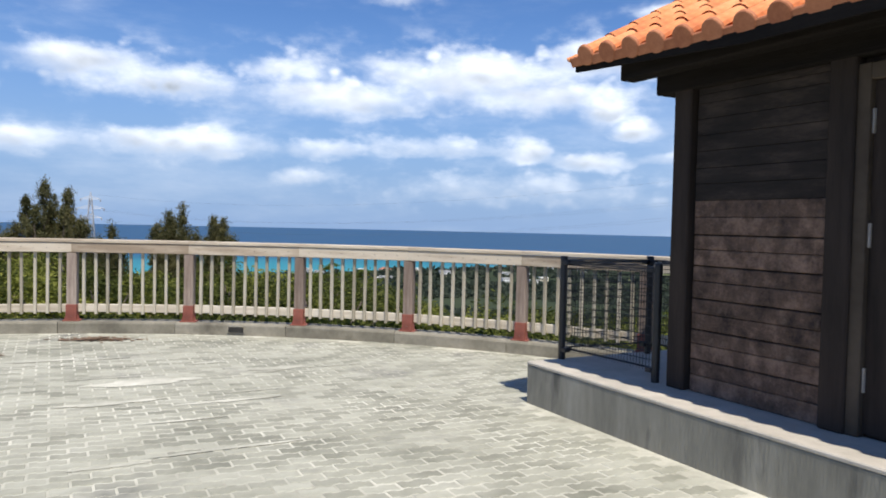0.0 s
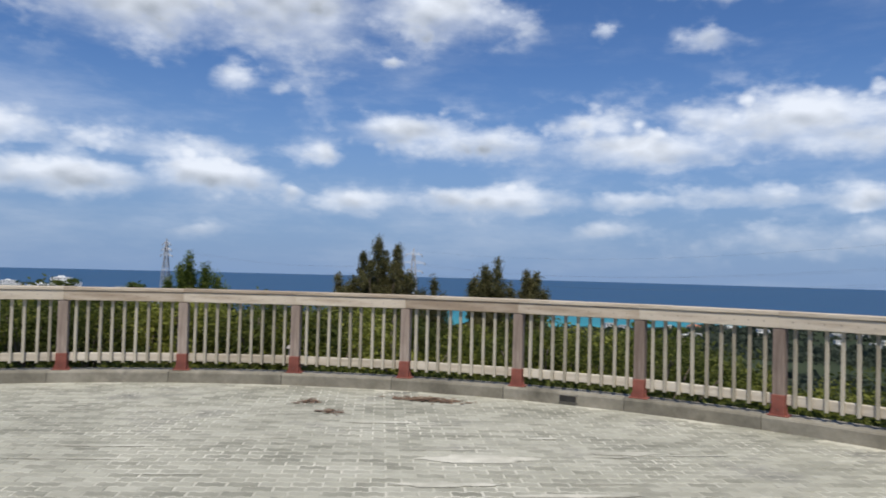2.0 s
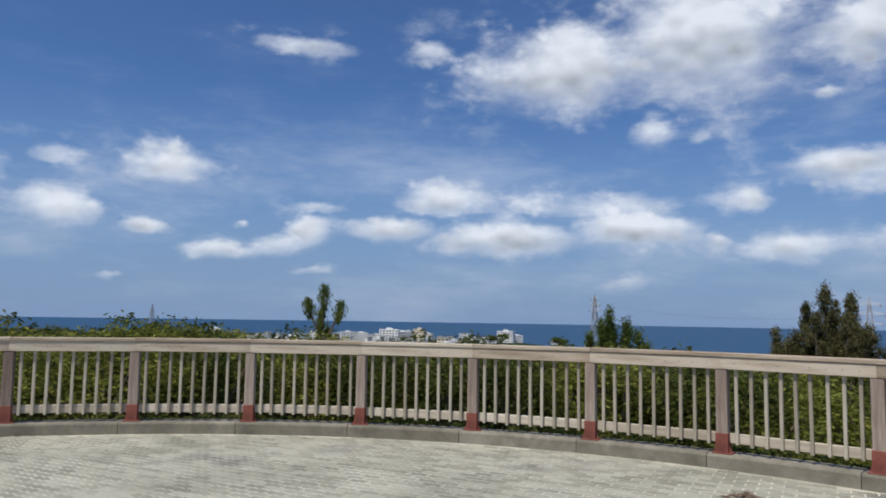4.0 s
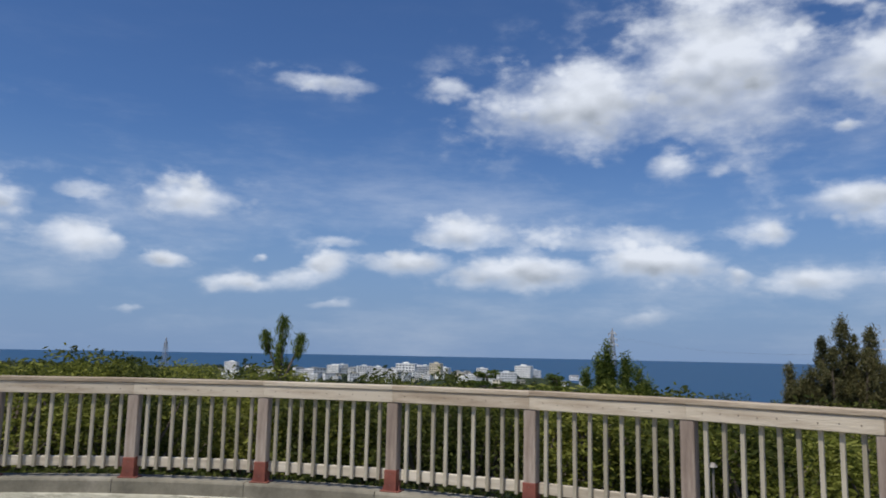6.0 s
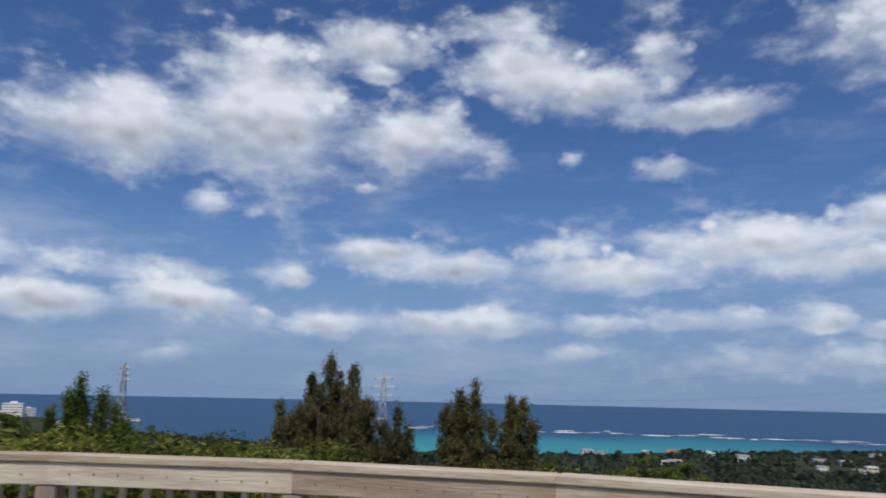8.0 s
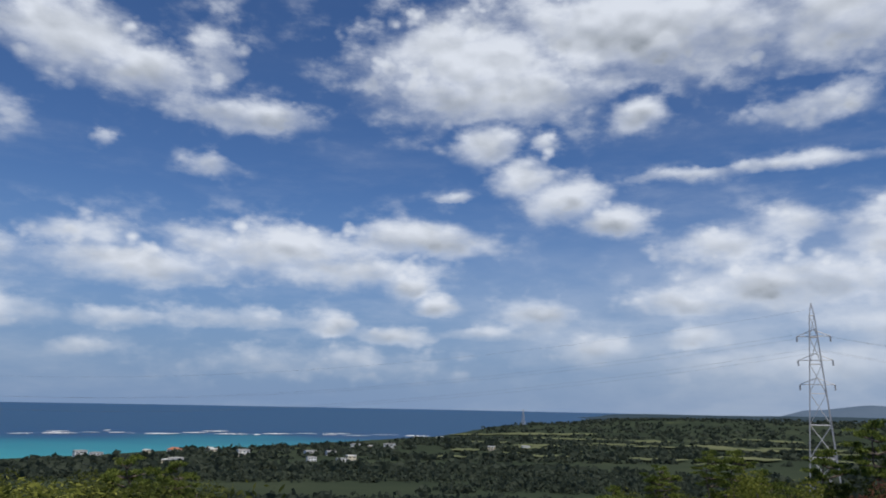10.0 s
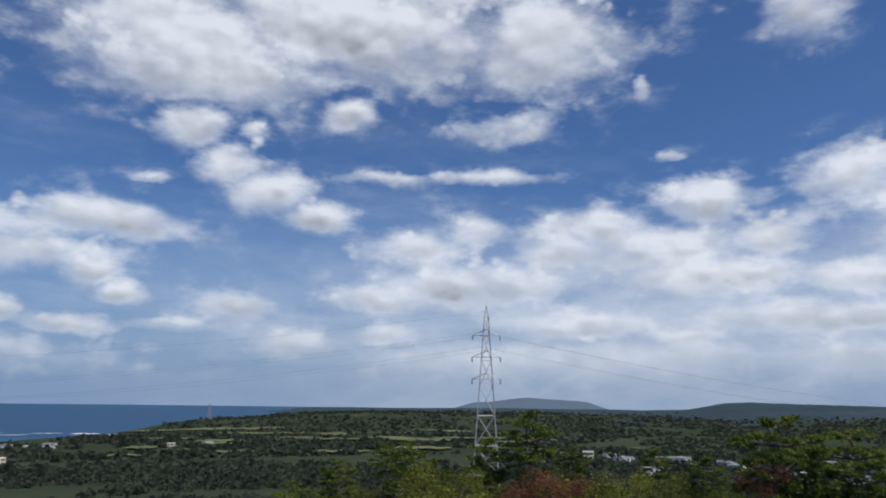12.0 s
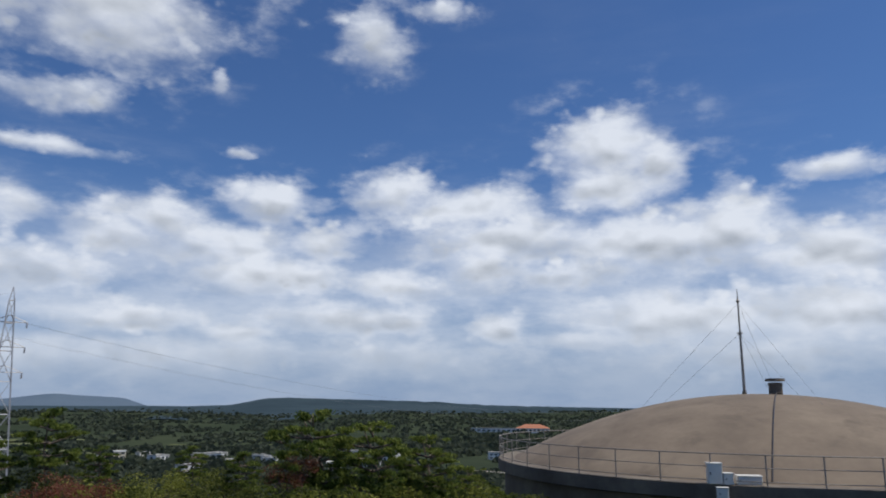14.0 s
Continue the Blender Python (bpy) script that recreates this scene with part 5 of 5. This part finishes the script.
def place_at(ob, x, y, z, turn=0.0, s=1.0):
    ob.matrix_basis = pose(x, y, z, 0, 0, turn) @ Matrix.Scale(s, 4)


c1 = casuarina(31, "large dusky casuarina tree with feathery upright spires", (
    (0.0, 0, 2.75, 0.62), (-0.62, 0.2, 2.15, 0.5), (0.9, 0.1, 2.5, 0.55), (0.35, 0.5, 2.1, 0.9), (-0.35, -0.4, 1.75, 0.9), (0.7, -0.4, 1.6, 0.9), (-1.25, 0, 0.75, 0.6), (-1.0, 0.3, 1.1, 0.9), (1.3, -0.2, 1.2, 0.9), (-1.5, -0.2, 0.4, 0.8),
    (1.55, 0.2, 1.1, 0.5), (-1.75, 0.1, 0.1, 0.5), (2.05, -0.1, 0.45, 0.5), (0.1, 0.2, 0.9, 1.3)), -5.5)
place_at(c1, -16.1, 29.8, 0, 30)
c2 = casuarina(32, "dark casuarina tree with two ragged crowns", (
    (0.05, 0, 1.85, 0.55), (-0.45, 0.1, 1.6, 0.5), (-0.9, 0, 1.2, 0.5), (-0.35, 0.3, 1.3, 0.75), (1.3, 0.1, 1.4, 0.42), (1.7, 0, 1.3, 0.42), (1.5, 0.3, 1.0, 0.55), (2.05, 0, 0.6, 0.3), (0.2, -0.3, 0.6, 0.6), (0.6, 0.2, 0.75, 0.6), (-0.6, -0.2, 0.95, 0.8), (1.6, -0.2, 0.85, 0.65)), -5.5)
place_at(c2, -10.7, 30.1, 0, 20)
c3 = casuarina(33, "small slim casuarina tree beside the larger one", ((0, 0, 1.1, 0.24), (0.2, 0, 0.3, 0.3)), -5.0)
place_at(c3, -17.6, 29.0, 0, 0)
c4 = casuarina(34, "slim casuarina tree below the pylon", ((0, 0, 0.95, 0.3), (0.3, 0.2, 0.3, 0.4), (-0.3, 0, 0.1, 0.4)), -5.0)
place_at(c4, -13.7, 30.6, 0, 0)


def young_pine(seed, label, shoots, base):
    rnd = random.Random(seed)
    clumps, trunk = [], [((0, 0, base), (0, 0, shoots[0][2] - 0.3), 0.05, 0.02)]
    for x, y, top, ln in shoots:
        trunk.append(((x * 0.2, 0, top - ln - 0.5), (x, y, top - ln * 0.3), 0.03, 0.015))
        for k in range(7):
            t = k / 6
            s = 0.14 * (0.45 + 1.1 * math.sin(math.pi * (0.15 + 0.75 * t)))
            clumps.append(((x * (1 - .15 * t), y, top - ln * t), (s, s, 0.12), 75))
    return tree("young_pine", label, "pine tree", clumps, 0.08, M_PINE, trunk, seed, 0.2, 1.6, 0.1)


yp = young_pine(41, "young pine with five brush-like upright shoots", ((0.0, 0, 2.25, 0.55), (-0.42, 0.1, 1.92, 0.4), (0.42, 0, 1.85, 0.42), (-0.08, 0, 1.62, 0.5), (0.1, 0.15, 1.2, 0.5), (-.3, 0, .9, .4), (.35, .1, .8, .4)), -3.2)
place_at(yp, -18.2, 10.2, 0, 55)
P1 = pine_proto(51, "dark green pine with layered flat needle pads", 5.0, 5, 1.4)
P2 = pine_proto(52, "green pine with a rounded layered crown", 4.9, 6)
used_p = set()


def pine(proto, az, r, top, s, ox=-1.0, oy=8.5, h=5.1):
    x, y = polar(az, r, ox, oy)
    m = pose(x, y, top - h * s, 0, 0, az * 7) @ Matrix.Scale(s, 4)
    if id(proto) not in used_p:
        used_p.add(id(proto))
        proto.matrix_basis = m
        return proto
    cp = copy_thing(proto, m)
    cp.matrix_basis = m
    return cp


rnd = random.Random(55)
for k in range(46):
    az = -27 - 50 * (k + rnd.random()) / 46
    pine((P1, P2)[k % 2], az, rnd.uniform(27, 46), -1.5 - rnd.uniform(0, 1.6) - (1.2 if az > -34 else 0), rnd.uniform(0.5, 0.85))
for proto, az, r, top, s in ((P1, -44.7, 37, 1.31, 0.85), (P2, -62.1, 31, 1.3, 1.0), (P2, -66.5, 31, 0.85, 0.92), (P2, -70.7, 34, 0.2, 0.85), (P1, -35.7, 38, -0.32, 0.6), (P1, -34.0, 40, -0.47, 0.6),
                            (P2, -30.3, 36, -1.07, 0.55), (P1, -37.3, 36, -1.03, 0.6), (P1, -41.6, 38, -0.09, 0.75), (P2, -47.7, 40, -0.52, 0.55), (P1, -57.2, 38, -0.73, 0.6), (P1, -53.7, 42, -0.66, 0.55)):
    pine(proto, az, r, top, s)
dense = casuarina(35, "dense dark green pine with upright shoots", ((-0.1, 0, 1.65, 0.3), (-0.4, 0.1, 1.3, 0.3), (0.5, 0.1, 1.3, 0.3), (-0.8, 0, 0.75, 0.35), (0.9, 0, 0.85, 0.35), (1.2, 0.1, 0.4, 0.3), (0, .3, 0.95, 0.6)), -3.5, M_PINE_DARK, "pine_tree", "pine tree")
place_at(dense, -19.7, 22.2, 0, 45)
pine(P2, 55.5, 24, 1.0, 0.55, -2.4, 5.4)
pine(P1, 50.2, 25, 0.9, 0.5, -2.4, 5.4)
pine(P2, 6.5, 34, -0.7, 0.75, -2.4, 6.4)
pine(P1, 3.5, 38, -1.2, 0.7, -2.4, 6.4)
pine(P2, -27.5, 30, -1.6, 0.8, -2.4, 6.4)

BUSHES = [bush_proto(61, M_BUSH, "olive-green leafy bush on the slope"), bush_proto(62, M_BUSHDARK, "dark green leafy bush on the slope", 1.1),
          bush_proto(63, M_BUSH, "spreading light green bush on the slope", 1.2), bush_proto(64, M_BUSHDARK, "dense dark shrub on the slope", 0.9)]
DRY = bush_proto(65, M_DRY, "dry russet-brown shrub among the pines", 1.0, 3000)
TOP_AZ = (-100, -85, -68, -45, -33, -26, -18, -4, 3, 12, 20, 30, 40, 60, 72, 80, 92, 110)
TOP_EL = (-9.0, -7.5, -4.2, -4.0, -4.2, -6.0, -8.0, -7.0, -4.6, -4.4, -4.4, -2.6, -2.0, -1.8, -1.2, -0.3, -0.1, 0.0)
rnd, used_b = random.Random(77), set()


def bush(proto, x, y, z, s, sz):
    m = pose(x, y, z, 0, 0, rnd.uniform(0, 360)) @ Matrix.Diagonal((s, s, sz, 1))
    if id(proto) not in used_b:
        used_b.add(id(proto))
        proto.matrix_basis = m
    else:
        cp = copy_thing(proto, m)
        cp.matrix_basis = m


for band, (ra, rb, count, near) in enumerate(((13, 17, 85, 1), (17, 23, 95, 1), (23, 32, 100, 0), (32, 50, 120, 0))):
    for k in range(count):
        az = -102 + 212 * (k + rnd.random()) / count
        r = rnd.uniform(ra, rb)
        x, y = polar(az, r, -2.4, 5.4) if az > -25 else polar(az, r, -1.0, 8.5)
        if math.hypot(x - CX, y - CY) < 11.2 or math.hypot(x - TX, y - TY) < TR + 1.5:
            continue
        if az < -25 and r < 24 or az < -76 and r < 40:
            continue
        el = float(np.interp(az, TOP_AZ, TOP_EL)) - rnd.uniform(0, 2.2 if rnd.random() < 0.6 else 5.0)
        top = 1.6 + r * math.tan(radians(el))
        g = ground_z(x, y)
        if top - g < 0.8:
            continue
        s = min(max((top - g) / 2.1, 0.55), 1.5)
        bush(BUSHES[rnd.choice((0, 1, 3, 2, 1, 3)) if az < -25 else rnd.randrange(4)], x, y, top - 2.05 * s, s * rnd.uniform(0.9, 1.3), s)
for az, r, top, s in ((-46.0, 25, -0.35, 0.9), (-47.6, 25.5, -0.5, 0.85), (-61.4, 30, -0.3, 0.6), (-60.2, 30, -0.6, 0.7), (-44.4, 25, -0.75, 0.8)):
    x, y = polar(az, r, -1.0, 8.5)
    bush(DRY, x, y, top - 2.05 * s, s, s)


def ground_cover():
    """Low creeping plants just outside the kerb."""
    rr = random.Random(91)
    clumps = []
    for k in range(520):
        a = A0 - rr.uniform(-11, 9) * DA
        r = 9.68 + abs(rr.gauss(0, 0.55))
        h = rr.uniform(0.02, 0.13)
        clumps.append(((CX + r * math.cos(a), CY + r * math.sin(a), h - 0.12 * (r - 9.7)), (0.22, 0.22, 0.1), 26))
    v, f = leaves(rr, clumps, 0.05, 0.7)
    tagged(new("ground_cover", mesh_of("ground_cover", v, f, M_BUSHDARK)), "low creeping green plants outside the kerb", "plants", kind="stuff")


ground_cover()


FIELDS = []
rnd = random.Random(95)
for k in range(34):
    az = -15 - 33 * rnd.random()
    r = 430 + 620 * rnd.random() ** 0.9
    FIELDS.append((az, r, rnd.uniform(0.8, 2.8), rnd.uniform(8, 24) * r / 600))


def build_fields():
    """Terraced fields: pale green strips between the woods."""
    verts, faces = [], []
    for az, r, half, depth in FIELDS:
        b = len(verts)
        for i in range(13):
            t = -1 + i / 6
            edge = 1 - 0.75 * abs(t) ** 3
            for q in (-1, 1):
                x, y = polar(az + half * t, r + q * depth * edge + 6 * math.sin(i * 1.3 + az))
                verts.append((x, y, ground_z(x, y) + 1.4))
        for i in range(12):
            faces.append((b + 2 * i, b + 2 * i + 2, b + 2 * i + 3, b + 2 * i + 1))
    tagged(new("fields", mesh_of("fields", verts, faces, M_FIELD)), "pale green terraced fields between the woods", "fields", kind="stuff")


build_fields()


def far_woods():
    """Woods over the hillside and the valley, seen from afar."""
    rr = random.Random(93)
    verts, faces = [], []
    made = 0
    while made < 38000:
        az = rr.uniform(-112, 100)
        r = 55 * (2600 / 55) ** (rr.random() ** 0.8)
        x, y = polar(az, r)
        z = ground_z(x, y)
        if z < SEA_Z + 1.5 or (math.hypot(x - TX, y - TY) < TR + 4):
            continue
        patch = noise.noise(Vector((x, y, 0)) * 0.006) + 0.5 * noise.noise(Vector((x * 0.5, y * 1.3, 3)) * 0.02)
        if patch > 0.24 and r > 200:
            continue
        if 42 < az < 76 and r > 760 and rr.random() < 0.75:
            continue
        if any(abs(az - fa) < fh and abs(r - fr) < fd + 3 for fa, fr, fh, fd in FIELDS):
            continue
        s = rr.uniform(1.2, 2.6) * (1 + r / 2600)
        made += 1
        fine = r < 350
        for _ in range(17 if fine else 7):
            d = Vector((rr.gauss(0, 1), rr.gauss(0, 1), abs(rr.gauss(0, 0.8)))).normalized()
            p = Vector((x, y, z)) + Vector((d.x * s, d.y * s, d.z * s * 1.1))
            u = Vector((rr.gauss(0, 1), rr.gauss(0, 1), rr.gauss(0, 1))).normalized()
            v = u.cross(Vector((rr.gauss(0, 1), rr.gauss(0, 1), rr.gauss(0, 1)))).normalized()
            b = len(verts)
            q = s * (rr.uniform(0.2, 0.42) if fine else rr.uniform(0.5, 0.9))
            verts += [tuple(p - u * q), tuple(p + v * q), tuple(p + u * q), tuple(p - v * q)]
            faces.append((b, b + 1, b + 2, b + 3))
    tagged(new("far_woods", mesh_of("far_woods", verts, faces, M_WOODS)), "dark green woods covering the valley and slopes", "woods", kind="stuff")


far_woods()


def valley_road():
    """A pale concrete road winding through the valley beside the tank."""
    verts, faces = [], []
    for i in range(21):
        t = i / 20
        for q in (-1.6, 1.6):
            x, y = polar(-72.2 - 5.2 * t + 0.5 * math.sin(7 * t), 330 - 70 * t + q)
            verts.append((x, y, ground_z(x, y) + 2.6))
    for i in range(20):
        faces.append((2 * i, 2 * i + 2, 2 * i + 3, 2 * i + 1))
    tagged(new("road", mesh_of("road", verts, faces, M_CONCRETE_LIGHT)), "pale concrete road winding through the valley woods", "road", kind="structure")


valley_road()

# a small lamp on a pole below the terrace
lamp = tagged(thing("street_lamp", (-10.16, 14.73, -2.72)), "small grey lamp on a slim pole below the terrace", "street lamp")
bm = bmesh.new()
bar(bm, (0, 0, 0), (0, 0, 2.5), 0.02, 8)
part("pole", bm, M_GALV, lamp)
bm = bmesh.new()
bmesh.ops.create_cone(bm, cap_ends=True, segments=12, radius1=0.075, radius2=0.03, depth=0.07, matrix=Matrix.Translation((0, 0, 2.52)))
part("shade", bm, M_GALV, lamp)

# leaf litter on the paving by the kerb
rnd = random.Random(97)
for at, n, w in (((-4.25, 9.13), 260, 0.42), ((-5.4, 8.3), 34, 0.13), ((-4.9, 7.9), 26, 0.15)):
    verts, faces = [], []
    for _ in range(n):
        x, y = rnd.gauss(0, w * 0.5), rnd.gauss(0, 0.07)
        s, a = rnd.uniform(0.015, 0.04), rnd.uniform(0, 6.28)
        zz = abs(rnd.gauss(0.006, 0.01)) * max(0.2, 1 - abs(x) / w) + 0.003
        b = len(verts)
        for k in range(4):
            verts.append((at[0] + x + s * math.cos(a + k * 1.57) * (1.6 if k % 2 else 0.8), at[1] + y + 0.15 * x + s * math.sin(a + k * 1.57), zz + rnd.uniform(0, 0.008)))
        faces.append((b, b + 1, b + 2, b + 3))
    tagged(new("leaf_litter", mesh_of("leaf_litter", verts, faces, M_SOIL)), "brown heap of leaf litter on the paving", "leaf litter", kind="stuff")

# pale sand washed over the paving
rnd = random.Random(99)
STREAKS = [(rnd.uniform(-7.5, -0.3), rnd.uniform(3.2, 8.2), rnd.uniform(0.12, 0.55), rnd.uniform(0.012, 0.04)) for _ in range(30)]
for cx, cy, w, d in [(-2.75, 6.8, 0.5, 0.13), (-2.7, 6.0, 0.42, 0.07), (-1.7, 7.6, 0.35, 0.07)] + STREAKS:
    if math.hypot(cx - CX, cy - CY) > 8.6:
        continue
    pts = []
    for k in range(28):
        a = 2 * math.pi * k / 28
        q = rnd.uniform(0.7, 1.15)
        u, v = w * q * math.cos(a), d * q * math.sin(a) * rnd.uniform(0.7, 1.3)
        pts.append((cx + 0.883 * u - 0.469 * v, cy + 0.469 * u + 0.883 * v, 0.0035))
    tagged(new("sand_patch", mesh_of("sand_patch", [(cx, cy, 0.005)] + pts, [(0, 1 + k, 1 + (k + 1) % 28) for k in range(28)], M_JOINT)), "pale sand patch washed over the paving", "sand", kind="stuff")

# ------------------------------------------------------------------ pavers
PL, PW, AMP = 0.226, 0.113, 0.0085


def paver_outline(gap=0.0075):
    def wave(x):
        q = (x / (PL / 2)) % 1.0
        return AMP * max(-1, min(1, 4.5 * math.sin(2 * math.pi * q)))
    xs = [gap, PL * 0.22, PL * 0.28, PL * 0.47, PL * 0.53, PL * 0.72, PL * 0.78, PL - gap]
    low = [(x, wave(x) + gap) for x in xs]
    high = [(x, PW + wave(x) - gap) for x in reversed(xs)]
    return low + high


OUT = paver_outline()
NV = len(OUT)
IN = [(min(max(x, 0.011), PL - 0.011), y + (0.005 if i < NV // 2 else -0.005)) for i, (x, y) in enumerate(OUT)]
PV = [(x, y, -0.012) for x, y in OUT] + [(x, y, -0.004) for x, y in OUT] + [(x, y, 0.0) for x, y in IN]
PF = [tuple(range(2 * NV, 3 * NV))]
for lo_, hi_ in ((NV, 2 * NV),):
    PF += [(lo_ + k, lo_ + (k + 1) % NV, hi_ + (k + 1) % NV, hi_ + k) for k in range(NV)]
paver_mesh = mesh_of("paver", PV, PF, M_PAVER)
AX, AY = Vector((0.883, 0.469, 0)), Vector((-0.469, 0.883, 0))
TURN = math.degrees(math.atan2(0.469, 0.883))
base_v = np.array(PV)
rot = np.array(((0.883, -0.469, 0), (0.469, 0.883, 0), (0, 0, 1)))
field_v, field_f, near, count = [], [], 0, 0
rnd = random.Random(101)
span = int(20 / PW)
for row in range(-span // 2, span // 2):
    for col in range(-46, 46):
        ox, oy = col * PL + (row % 2) * PL / 2, row * PW
        px = CX + 0.883 * (ox + PL / 2) - 0.469 * (oy + PW / 2)
        py = CY + 0.469 * (ox + PL / 2) + 0.883 * (oy + PW / 2)
        if math.hypot(px - CX, py - CY) > 9.24:
            continue
        hx, hy = px - PX, py - PY
        if -0.05 < 0.469 * hx - 0.883 * hy and 0.883 * hx + 0.469 * hy > -0.1:
            continue
        dz = rnd.uniform(-0.0025, 0.0015)
        x0, y0 = CX + 0.883 * ox - 0.469 * oy, CY + 0.469 * ox + 0.883 * oy
        if near < 300 and -1.6 < px < 0.6 and 2.6 < py < 6.6:
            share("paver", paver_mesh, pose(x0, y0, dz, rnd.uniform(-.25, .25), rnd.uniform(-.25, .25), TURN), floor)
            near += 1
            continue
        v = base_v @ rot.T + np.array((x0, y0, dz))
        field_v.append(v)
        field_f.append(count)
        count += 1
allv = np.concatenate(field_v)
allf = [tuple(i + k * len(PV) for i in f) for k in range(count) for f in PF]
field = new("paver_field", mesh_of("paver_field", allv.tolist(), allf, M_PAVER_FAR))
field.parent = floor
tagged(field, "grey interlocking pavers", kind="stuff")
